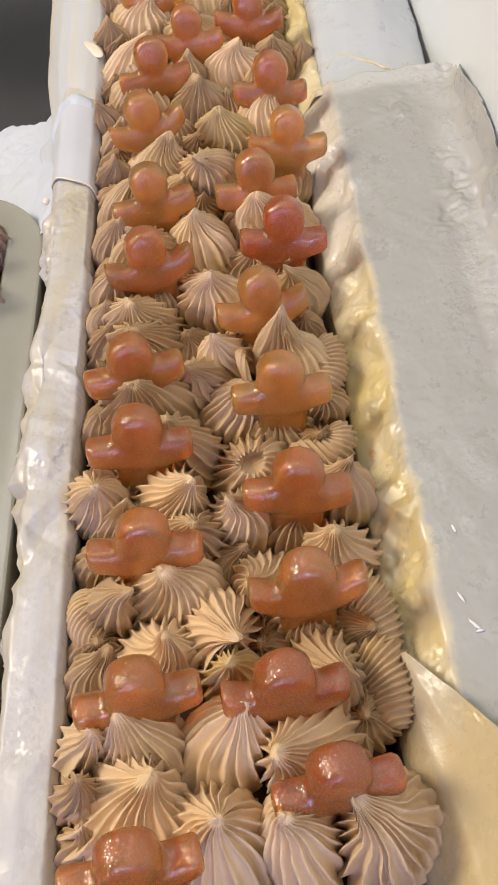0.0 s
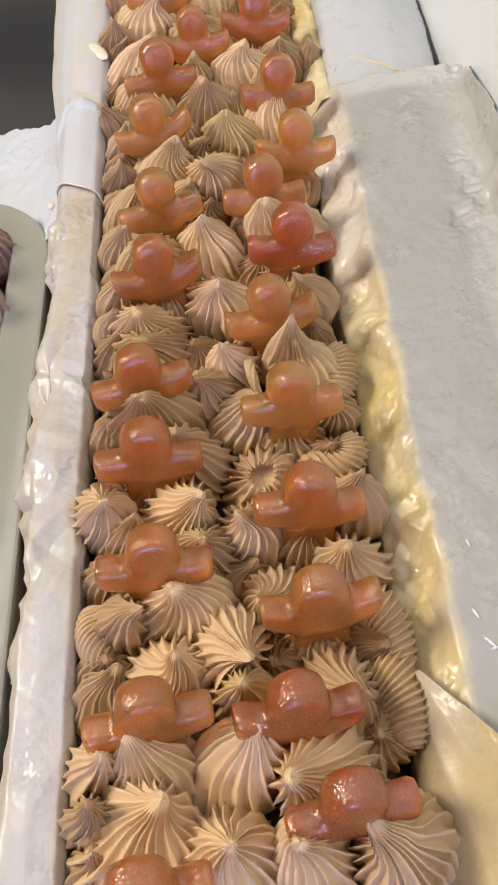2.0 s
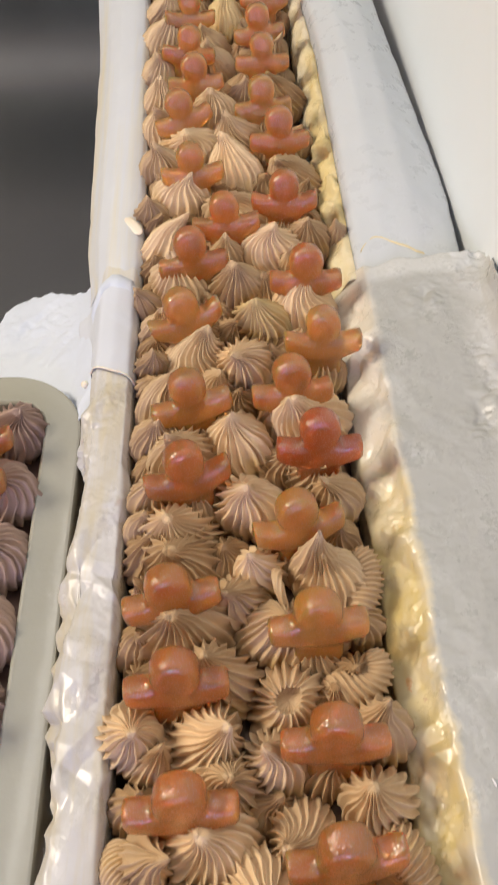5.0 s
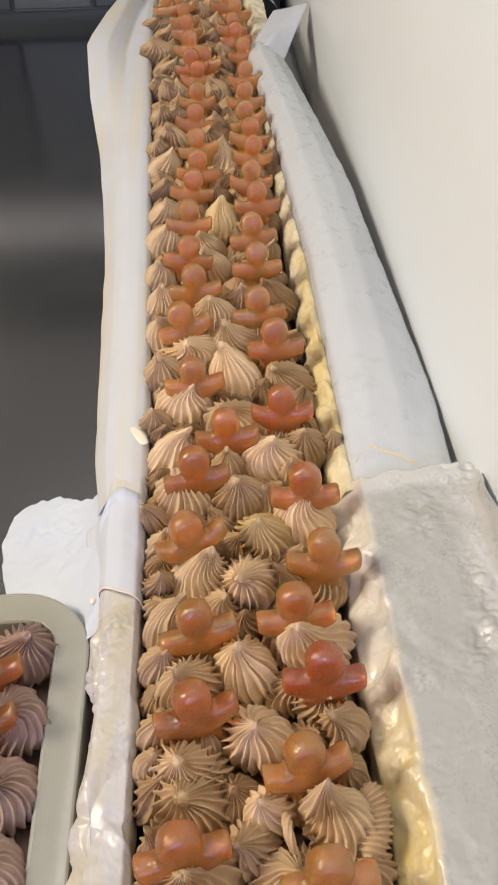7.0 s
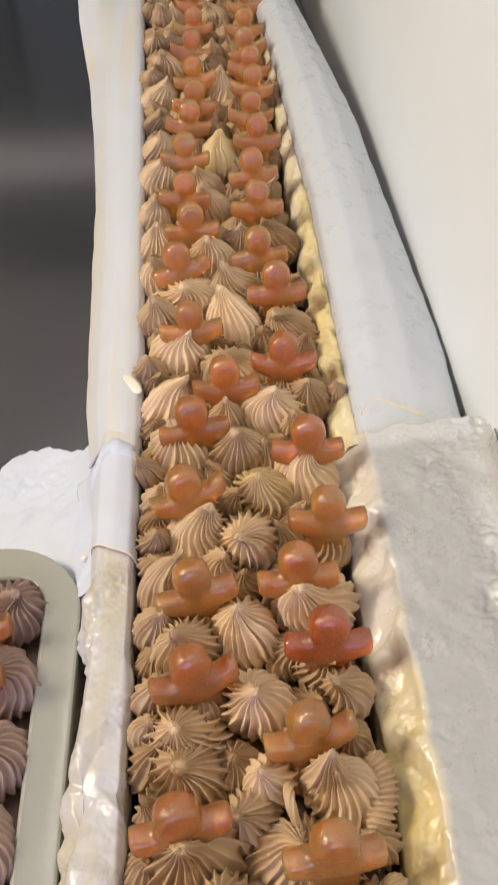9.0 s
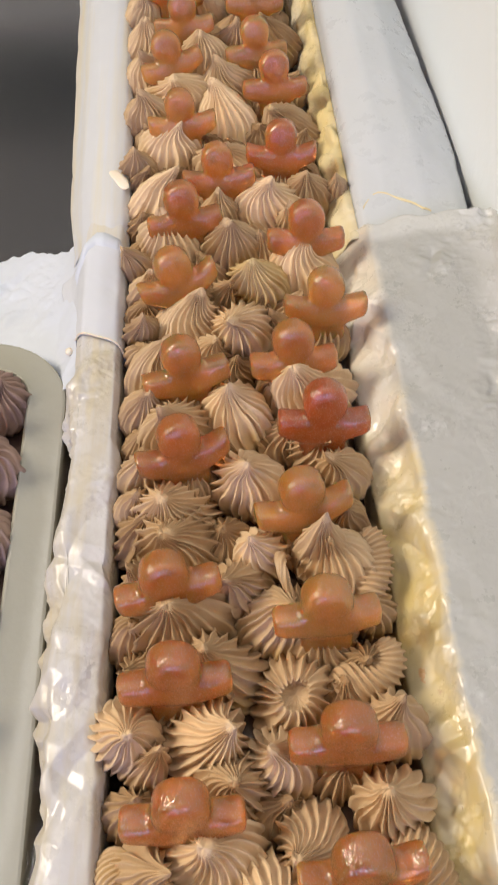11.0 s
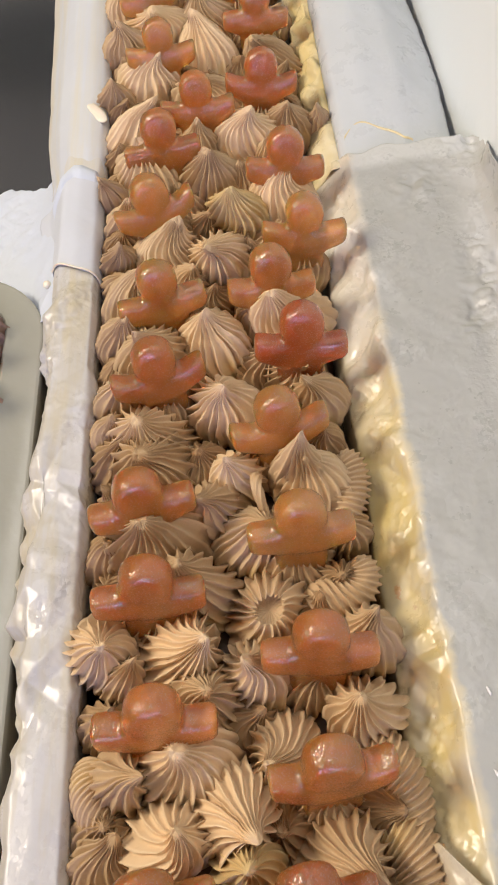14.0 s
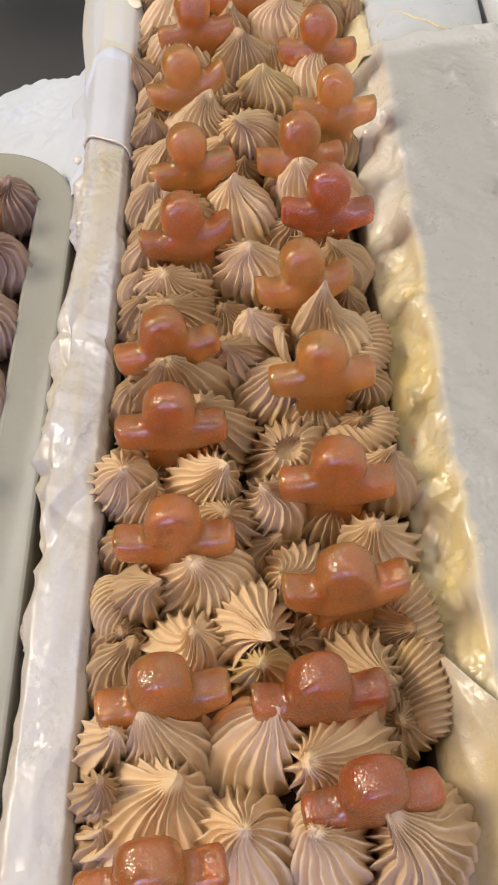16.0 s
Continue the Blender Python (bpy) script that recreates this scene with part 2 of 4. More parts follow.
WHITE_WALL = painted("white_wall_panel", (0.87, 0.93, 0.97), 0.35)
GREY_WALL = painted("grey_wall", (0.13, 0.13, 0.135), 0.6)
CEILING = painted("ceiling_paint", (0.62, 0.60, 0.57), 0.8)
FLOOR = painted("floor_tile", (0.16, 0.15, 0.14), 0.5)
WOOD = painted("pale_wood", (0.50, 0.36, 0.21), 0.55, 30)
SILICONE = painted("grey_green_silicone", (0.36, 0.355, 0.305), 0.22, 20)

# ---- building helpers ----


def mesh_of(name, verts, faces, mat, smooth=True):
    me = bpy.data.meshes.new(name)
    me.from_pydata([tuple(v) for v in verts], [], faces)
    me.materials.append(mat)
    if smooth:
        me.polygons.foreach_set("use_smooth", [True] * len(me.polygons))
    me.update()
    return me


def child(ob, parent):
    ob.parent = parent
    return ob


def boxed(name, lo, hi, mat, bevel=0.0, segments=2):
    bm = bmesh.new()
    size = [b - a for a, b in zip(lo, hi)]
    bmesh.ops.create_cube(bm, size=1, matrix=Matrix.Translation([(a + b) / 2 for a, b in zip(lo, hi)]) @ Matrix.Diagonal((*size, 1)))
    if bevel:
        bmesh.ops.bevel(bm, geom=bm.edges[:], offset=bevel, segments=segments, affect="EDGES", profile=0.5)
    me = bpy.data.meshes.new(name)
    bm.to_mesh(me)
    bm.free()
    me.materials.append(mat)
    return new(name, me)


def grid_faces(rows, cols, closed=False):
    faces = []
    for i in range(rows - 1):
        for j in range(cols if closed else cols - 1):
            k = (j + 1) % cols
            faces.append((i * cols + j, i * cols + k, (i + 1) * cols + k, (i + 1) * cols + j))
    return faces


def along(y, *stops):
    """A value that runs smoothly through stops (y, value)."""
    ys, vs = [s[0] for s in stops], [s[1] for s in stops]
    return float(np.interp(y, ys, vs))


def facets(x, y, size, turn, seed):
    """Height of folded paper: flat triangles that meet in sharp creases, each corner lifted by chance."""
    warp = noise.noise_vector(Vector((x / size * 0.45, y / size * 0.45, seed))) * 0.55
    c, s = math.cos(turn), math.sin(turn)
    a, b = (x * c + y * s) / size + warp.x, (y * c - x * s) / size * 0.7 + warp.y
    k = (a + b) * 0.366
    i, j = math.floor(a + k), math.floor(b + k)
    u, v = a + k - i, b + k - j

    def lift(p, q):
        h = math.sin((i + p) * 127.1 + (j + q) * 311.7 + seed * 74.7) * 43758.5453
        return 2 * (h - math.floor(h)) - 1
    if u > v:
        return lift(0, 0) * (1 - u) + lift(1, 0) * (u - v) + lift(1, 1) * v
    return lift(0, 0) * (1 - v) + lift(0, 1) * (v - u) + lift(1, 1) * u


def crumple(x, y, seed, fine=1.0):
    """Height of crinkled film: long slanting folds with flat faces that meet in sharp creases, small ones only in patches."""
    patch = min(1.0, max(0.0, 0.2 + 2.0 * noise.noise(Vector((x * 45 + seed, y * 32, seed + 4)))))
    slack = min(1.0, max(0.35, 0.68 + 1.3 * noise.noise(Vector((x * 20, y * 26 + seed, seed + 8)))))
    a, b = (0.80 * x + 0.60 * y) * fine, (0.80 * y - 0.60 * x) * fine
    h = facets(a, b * 0.5, 0.0125, 0.2, seed) * 0.75 + facets(b, a * 0.55, 0.0085, 0.5, seed + 2) * 0.4 * slack
    return slack * h + (0.24 * facets(a, b * 0.7, 0.0042, 0.9, seed + 5) + 0.09 * facets(a, b, 0.0021, 1.9, seed + 6)) * patch


def sheet(name, mat, ys, path, rough, seed, n=40, thick=0.00025, fine=1.0):
    """A sheet of paper. path(y) gives its section as points (x, z); rough(y, u) its crumpling in metres."""
    verts = []
    for y in ys:
        pts = np.array(path(y), float)
        s = np.concatenate([[0], np.cumsum(np.hypot(*np.diff(pts, axis=0).T))])
        u = np.linspace(0, s[-1], n)
        px, pz = np.interp(u, s, pts[:, 0]), np.interp(u, s, pts[:, 1])
        for _ in range(2):
            px[1:-1], pz[1:-1] = (px[:-2] + 2 * px[1:-1] + px[2:]) / 4, (pz[:-2] + 2 * pz[1:-1] + pz[2:]) / 4
        tx, tz = np.gradient(px), np.gradient(pz)
        ln = np.hypot(tx, tz) + 1e-9
        for k in range(n):
            a = rough(y, k / (n - 1)) * crumple(u[k], y, seed, fine)
            verts.append((px[k] - tz[k] / ln[k] * a, y + 0.3 * a, pz[k] + tx[k] / ln[k] * a))
    ob = new(name, mesh_of(name, verts, grid_faces(len(ys), n), mat))
    solid = ob.modifiers.new("thickness", "SOLIDIFY")
    solid.thickness, solid.offset = thick, 0
    return ob


# ---- room ----
TABLE = -0.066


def wall(name, lo, hi, mat, label):
    tagged(boxed(name, lo, hi, mat), label, "wall", kind="structure")


wall("wall_right", (0.119, -2.4, -0.96), (0.25, 1.75, 1.55), WHITE_WALL, "smooth white wall panel behind the worktop")
wall("wall_left", (-2.7, -2.4, -0.96), (-2.6, 3.6, 1.55), GREY_WALL, "plain grey kitchen wall")
wall("wall_back", (-2.7, -2.5, -0.96), (1.0, -2.4, 1.55), GREY_WALL, "plain grey kitchen wall")
wall("wall_front", (-2.7, 3.6, -0.96), (1.0, 3.7, 1.55), GREY_WALL, "plain grey kitchen wall")
wall("wall_side", (0.95, 1.75, -0.96), (1.0, 3.6, 1.55), GREY_WALL, "plain grey kitchen wall")
tagged(boxed("floor", (-2.7, -2.5, -1.06), (1.0, 3.7, -0.96), FLOOR), "dark floor of the kitchen", "floor", kind="structure")
tagged(boxed("ceiling", (-2.7, -2.5, 1.55), (1.0, 3.7, 1.65), CEILING), "plain pale ceiling", "ceiling", kind="structure")

table = tagged(new("worktop_table"), "dark brushed steel worktop table", "table")
table.location = (0, 0, -0.96)
for p in [boxed("tabletop", (-0.75, -0.9, TABLE - 0.04 + 0.96), (0.117, 1.335, TABLE + 0.96), STEEL, 0.003)] + [
        boxed("leg", (x, y, 0), (x + 0.045, y + 0.045, TABLE + 0.92), STEEL, 0.004) for x in (-0.72, 0.06) for y in (-0.85, 1.27)]:
    child(p, table)

# cooking unit that stands behind the end of the worktop
unit = tagged(new("kitchen_unit"), "dark steel kitchen unit with a pale rail, behind the worktop", "kitchen unit")
unit.location = (-0.32, 1.37, -0.96)
DARK_STEEL = painted("dark_unit_paint", (0.055, 0.064, 0.066), 0.35)
for name, lo, hi, mat in [("body", (-0.43, 0.012, 0.0), (0.43, 0.42, 1.176), DARK_STEEL), ("rail", (-0.43, 0.0, 1.178), (0.43, 0.42, 1.236), painted("pale_rail_paint", (0.62, 0.61, 0.60), 0.4)),
                          ("upper_body", (-0.43, 0.012, 1.238), (0.43, 0.42, 1.42), DARK_STEEL), ("hood", (-0.43, 0.0, 1.422), (0.43, 0.42, 2.3), painted("grey_hood_paint", (0.155, 0.155, 0.155), 0.45)),
                          ("panel", (-0.42, 0.0092, 0.915), (0.045, 0.0115, 1.14), DARK_STEEL), ("panel", (0.049, 0.0092, 0.915), (0.160, 0.0115, 1.14), painted("grey_panel_paint", (0.085, 0.098, 0.10), 0.35)),
                          ("panel", (0.164, 0.0092, 0.915), (0.42, 0.0115, 1.14), DARK_STEEL)]:
    child(boxed(name, lo, hi, mat, 0.003), unit)

# ---- the long mould, its lining and the slab ----
END = 1.25


def inner(y):
    return along(y, (-0.2, -0.0475), (0.45, -0.0475), (0.6, -0.0515), (0.78, -0.056), (1.05, -0.063), (END, -0.060))


mould = tagged(new("long_mould"), "long pale wooden mould lined with waxed paper", "mould")
mould.location = (0, 0, TABLE)


def bar(name, path, ys, mat):
    verts, n = [], 0
    for y in ys:
        pts = path(y)
        n = len(pts)
        verts += [(x, y, z - TABLE) for x, z in pts]
    faces = grid_faces(len(ys), n, True) + [tuple(range(n))[::-1], tuple(range((len(ys) - 1) * n, len(ys) * n))]
    return child(new(name, mesh_of(name, verts, faces, mat, False)), mould)


YS = np.linspace(-0.14, END, 40)
bar("side_board", lambda y: [(inner(y) - 0.004, TABLE + 0.001), (inner(y) - 0.004, -0.005), (inner(y) - 0.006, -0.001), (inner(y) - 0.013, -0.001),
                             (inner(y) - 0.0155, -0.005), (inner(y) - 0.0155, TABLE + 0.001)], YS, WOOD)
bar("side_board", lambda y: [(0.068, TABLE + 0.001), (0.068, -0.002), (0.066, 0.001), (0.058, 0.001), (0.0555, -0.002), (0.0535, TABLE + 0.001)], YS, WOOD)
child(boxed("end_board", (-0.078, END + 0.001, 0.001), (0.068, END + 0.015, -TABLE), WOOD, 0.002), mould)
child(boxed("end_board", (-0.066, -0.156, 0.001), (0.068, -0.1405, -TABLE), WOOD, 0.002), mould)
child(boxed("base_board", (-0.046, -0.139, 0.001), (0.05, END - 0.001, 0.010), WOOD, 0.001), mould)

# slab: batter that fills the mould up to a little below the rim
rows, cols = 90, 14
verts = []
for y in np.linspace(-0.135, END - 0.003, rows):
    for u in np.linspace(0, 1, cols):
        x = inner(y) + 0.0015 + u * (0.0475 - inner(y))
        verts.append((x, y, -0.0075 + 0.003 * noise.noise(Vector((x * 40, y * 40, 2))) - 0.016 * max(0.0, abs(2 * u - 1) - 0.84) / 0.16))
slab = new("slab", mesh_of("slab", verts, grid_faces(rows, cols), BATTER))
solid = slab.modifiers.new("depth", "SOLIDIFY")
solid.thickness, solid.offset = 0.045, -1
tagged(slab, "long brown batter slab filling the lined mould, darkened for unlit gaps", "cake slab")

# ---- paper ----
NEAR_Y, FAR_Y = np.linspace(-0.06, 0.45, 520), np.linspace(0.452, END, 260)
def rim_path(y):
    a = inner(y)
    return [(a + 0.0003, -0.012), (a - 0.0004, 0.0015), (a - 0.0022, 0.0054), (a - 0.010, 0.0064), (a - 0.0165, 0.0058), (a - 0.0192, 0.0022), (a - 0.0205, -0.013)]


left_lining = sheet("lining_left", WAXED, np.linspace(-0.06, 0.3125, 680), rim_path,
                    lambda y, u: along(y, (-0.1, 0.0022), (0.06, 0.0026), (0.12, 0.0044), (0.27, 0.0047), (0.297, 0.0028), (0.3125, 0.0004)) * along(u, (0.15, 0.2), (0.3, 0.5), (0.45, 0.75), (0.65, 1.0), (0.75, 1.3), (1.0, 1.5)), 3.1, 110, fine=1.25)
rim_roll = sheet("rim_roll", RIM, np.linspace(0.311, 0.40, 40), rim_path, lambda y, u: 0.00025, 3.1, 60)
far_lining = sheet("lining_right", GOLDEN, np.concatenate([np.linspace(0.3615, 0.45, 60), FAR_Y]),
                   lambda y: [(0.0485, -0.03), (0.0490, -0.004), (0.0515 + 0.002 * math.sin(y * 230 + math.sin(y * 61)), 0.0035), (0.056, 0.0085 + 0.0015 * math.sin(y * 230)), (0.062, 0.0085), (0.072, 0.0075)],
                   lambda y, u: along(y, (0.36, 0.0010), (0.42, 0.0014), (0.5, 0.0032), (1.3, 0.0032)) * (0.3 + min(1, 1.6 * u)), 8.4, 60, fine=2.2)
near_lining = sheet("lining_fold", SHEET, np.linspace(0.045, 0.366, 520),
                    lambda y: [(0.0485, -0.03), (0.0490, -0.004), (0.0628, 0.0108 + along(y, (0.22, 0), (0.36, 0.0035))),
                               (0.080, 0.0118 + along(y, (0.22, 0), (0.36, 0.0058))), (0.100, 0.0128 + along(y, (0.22, 0), (0.36, 0.0082))), (0.112, 0.017 + along(y, (0.22, 0), (0.36, 0.006))),
                               (0.1155, along(y, (0.33, 0.026), (0.366, 0.021))), (0.1168, along(y, (0.05, 0.03), (0.2, 0.034), (0.3, 0.040), (0.335, 0.036), (0.352, 0.030), (0.366, 0.0225)))],
                    lambda y, u: along(u, (0.2, 0.0010), (0.29, 0.0042), (0.37, 0.0036), (0.42, 0.0009), (0.5, 0.0007), (0.75, 0.0010), (0.86, 0.0036), (1.0, 0.0032)), 5.2, 170, fine=1.2)
CRUSHED = ((0.088, 0.337, 0.010, 0.012), (0.106, 0.286, 0.008, 0.018), (0.099, 0.262, 0.007, 0.010), (0.109, 0.228, 0.006, 0.016))
for v in near_lining.data.vertices:
    crush = sum(math.exp(-((v.co.x - a) / c) ** 2 - ((v.co.y - b) / d) ** 2) for a, b, c, d in CRUSHED)
    if crush > 0.02:
        v.co.z += 0.0015 * min(1.0, crush) * (facets(v.co.x, v.co.y * 0.7, 0.0058, 0.4, 3.3) + 0.45 * facets(v.co.x, v.co.y, 0.0026, 1.3, 4.1))
    v.co.y += 0.0035 * noise.noise(Vector((v.co.x * 95, 2, 7))) * min(1.0, max(0.0, (v.co.y - 0.345) / 0.018))
    v.co.z -= 0.22 * max(0.0, 0.070 - v.co.y) * min(1.0, max(0.0, (0.102 - v.co.x) / 0.01))
lining = tagged(new("parchment_lining"), "crinkled waxed parchment lining, yellow stains inside", "parchment")
for p in (left_lining, rim_roll, far_lining, near_lining):
    child(p, lining)


def fold_path(y):
    e = along(y, (0.0, 0.1165), (0.03, 0.108), (0.059, 0.072), (0.074, 0.0585), (0.0845, 0.0500))
    k = min(1.0, (e - 0.048) / 0.012)
    return [(0.0480, -0.006), (0.0480 + 0.2 * (e - 0.048), 0.0075 * k), (0.0480 + 0.5 * (e - 0.048), 0.0095 + 0.0030 * k), (e, 0.0112 + 0.0045 * k)]


fold = sheet("parchment_fold", paper("cream_paper", (0.66, 0.59, 0.46), 0.25, 0.28, (0.66, 0.52, 0.27), (0.44, 0.60), facet=0.3), np.linspace(-0.06, 0.0845, 120), fold_path,
             lambda y, u: 0.0018 * (0.4 + u) * min(1, (0.09 - y) * 30), 12.6, 60)
tagged(fold, "cream parchment corner folded back over the rim", "parchment")


def flap_path(y):
    a = along(y, (0.36, 0.0600), (0.43, 0.0590), (0.58, 0.0585), (0.66, 0.0555), (0.78, 0.0525), (0.90, 0.0450), (0.985, 0.0385))
    b = along(y, (0.36, 0.1075), (0.43, 0.1110), (0.55, 0.1095), (0.69, 0.1075), (0.735, 0.1040), (0.86, 0.0925), (0.985, 0.0790))
    k = along(y, (0.36, 0.0), (0.385, 0.1), (0.43, 0.5), (0.55, 1.0))
    return [(a, 0.009 + 0.003 * k), (a + 0.002, 0.012 + 0.009 * k), (a + 0.3 * (b - a), 0.0130 + 0.0155 * k), (a + 0.65 * (b - a), 0.0135 + 0.010 * k), (b, 0.0105), (b + along(y, (0.45, 0.0055), (0.65, 0.001)), 0.0075)]


far_flap = sheet("parchment_flap", paper("greyish_white_paper", (0.71, 0.745, 0.785), 0.25, 0.32, crease=0.2, facet=0.10), np.linspace(0.362, 0.985, 150), flap_path, lambda y, u: 0.0006, 2.2, 36)
tagged(far_flap, "smooth white parchment flap arched over the rim", "parchment")
RIM_FLAP = paper("cream_streaked_paper", (0.755, 0.78, 0.835), 0.25, 0.40, (0.76, 0.72, 0.61), (0.46, 0.70), crease=0.12, stretch=(85, 3, 85))


def left_flap_path(y):
    a = inner(y)
    b = along(y, (0.38, -0.074), (0.41, -0.078), (0.48, -0.081), (0.61, -0.086), (0.70, -0.093), (0.81, -0.104), (0.92, -0.120), (1.03, -0.130), (1.12, -0.114), (1.20, -0.096), (1.27, -0.085))
    d, e = along(y, (0.366, -0.004), (0.39, 0.0)), along(y, (0.85, 0.0), (1.05, 0.028), (1.27, 0.035))
    c = a - 0.0125
    return [(a + 0.0009, -0.010 + d), (a + 0.0004, 0.0022 + d), (a - 0.0020, 0.0064 + d), (a - 0.0075, 0.0080 + d), (c, 0.0076 + d), (c + 0.25 * (b - c), 0.0068 + d), (c + 0.6 * (b - c), 0.002 + d + 0.6 * e), (b, -0.008 + d + e)]


left_flap = sheet("parchment_flap", RIM_FLAP, np.linspace(0.372, 1.27, 150), left_flap_path,
                  lambda y, u: (0.0008 + 0.003 * max(0, y - 0.9)) * min(1.0, 0.25 + 1.2 * max(0.0, u - 0.4)), 7.7, 56)
tagged(left_flap, "smooth white parchment flap hanging off the mould", "parchment")
tissue = tagged(new("tissue_paper"), "crumpled bluish-white tissue paper beside the rim", "tissue")
drape = sheet("drape", TISSUE, np.linspace(0.296, 0.409, 110),
              lambda y: [(-0.0640, -0.003), (-0.0700, -0.008), (-0.080, -0.018), (-0.100, -0.028), (along(y, (0.296, -0.110), (0.35, -0.126), (0.38, -0.131), (0.40, -0.127), (0.409, -0.118)), -0.036)],
              lambda y, u: 0.0008 + 0.0015 * min(1, max(0, 1.6 * u)), 9.9, 110, fine=1.6)
for v in drape.data.vertices:
    k = along(v.co.x, (-0.13, 0.97), (-0.10, 0.90), (-0.085, 0.66), (-0.064, 0.62))
    if v.co.y > 0.36:
        v.co.y = 0.36 + (v.co.y - 0.36) * k
        v.co.y += 0.0022 * noise.noise(Vector((v.co.x * 210, 3, 1))) * min(1.0, (v.co.y - 0.36) / 0.025)
band = sheet("rim_band", FLAP, np.linspace(0.3085, 0.366, 60),
             lambda y: [(-0.0468, -0.010), (-0.0472, 0.0012), (-0.0496, 0.0062 + along(y, (0.3085, 0), (0.335, 0.0006))), (-0.0575, 0.0074 + along(y, (0.3085, 0), (0.335, 0.0012))), (-0.0645, 0.0066 + along(y, (0.3085, 0), (0.335, 0.0011))), (-0.0680, 0.0018), (along(y, (0.311, -0.0678), (0.360, -0.0740)), -0.011), (along(y, (0.311, -0.0680), (0.360, -0.0800)), -0.0165)],
             lambda y, u: 0.0006 + 0.0016 * max(0, y - 0.350) / 0.03, 15.3, 60)
for v in band.data.vertices:
    v.co.y -= 0.38 * (v.co.x + 0.0575) * max(0.0, 1 - (v.co.y - 0.3085) / 0.03)
for p in (drape, band):
    child(p, tissue)
corner = sheet("parchment_corner", FLAP, np.linspace(0.975, 1.10, 40),
               lambda y: (lambda k: [(0.040 + 0.037 * k, 0.020 + 0.004 * k), (0.060 + 0.04 * k, 0.028), (0.0785 + 0.038 * k, 0.0115 + 0.02 * k)])((y - 0.975) / 0.125),
               lambda y, u: 0.0008, 4.4, 20)
tagged(corner, "folded white parchment corner at the mould end", "parchment")
end_paper = sheet("parchment_end", FLAP, np.linspace(1.228, 1.36, 50),
                  lambda y: (lambda k: [(-0.110 + 0.03 * k, -0.02), (-0.08, 0.012 + 0.02 * k * (1 - k)), (-0.03, 0.006 + 0.09 * k * (1 - k)), (0.03, 0.006 + 0.09 * k * (1 - k)), (0.070, 0.012), (0.092 - 0.02 * k, -0.01)])((y - 1.228) / 0.132),
                  lambda y, u: 0.006, 6.1, 60, fine=0.6)
tagged(end_paper, "crumpled white parchment bunched over the mould end", "parchment")

# ---- frosting ----
chance = random.Random(11)
CREST = np.array([1.0, 0.60, 0.12, 0.0, 0.12, 0.60])
SPREAD = np.array([0.0, 0.12, 0.29, 0.5, 0.71, 0.88])
LOBE = np.array([1.0, 0.85, 0.55, 0.0, 0.55, 0.85])


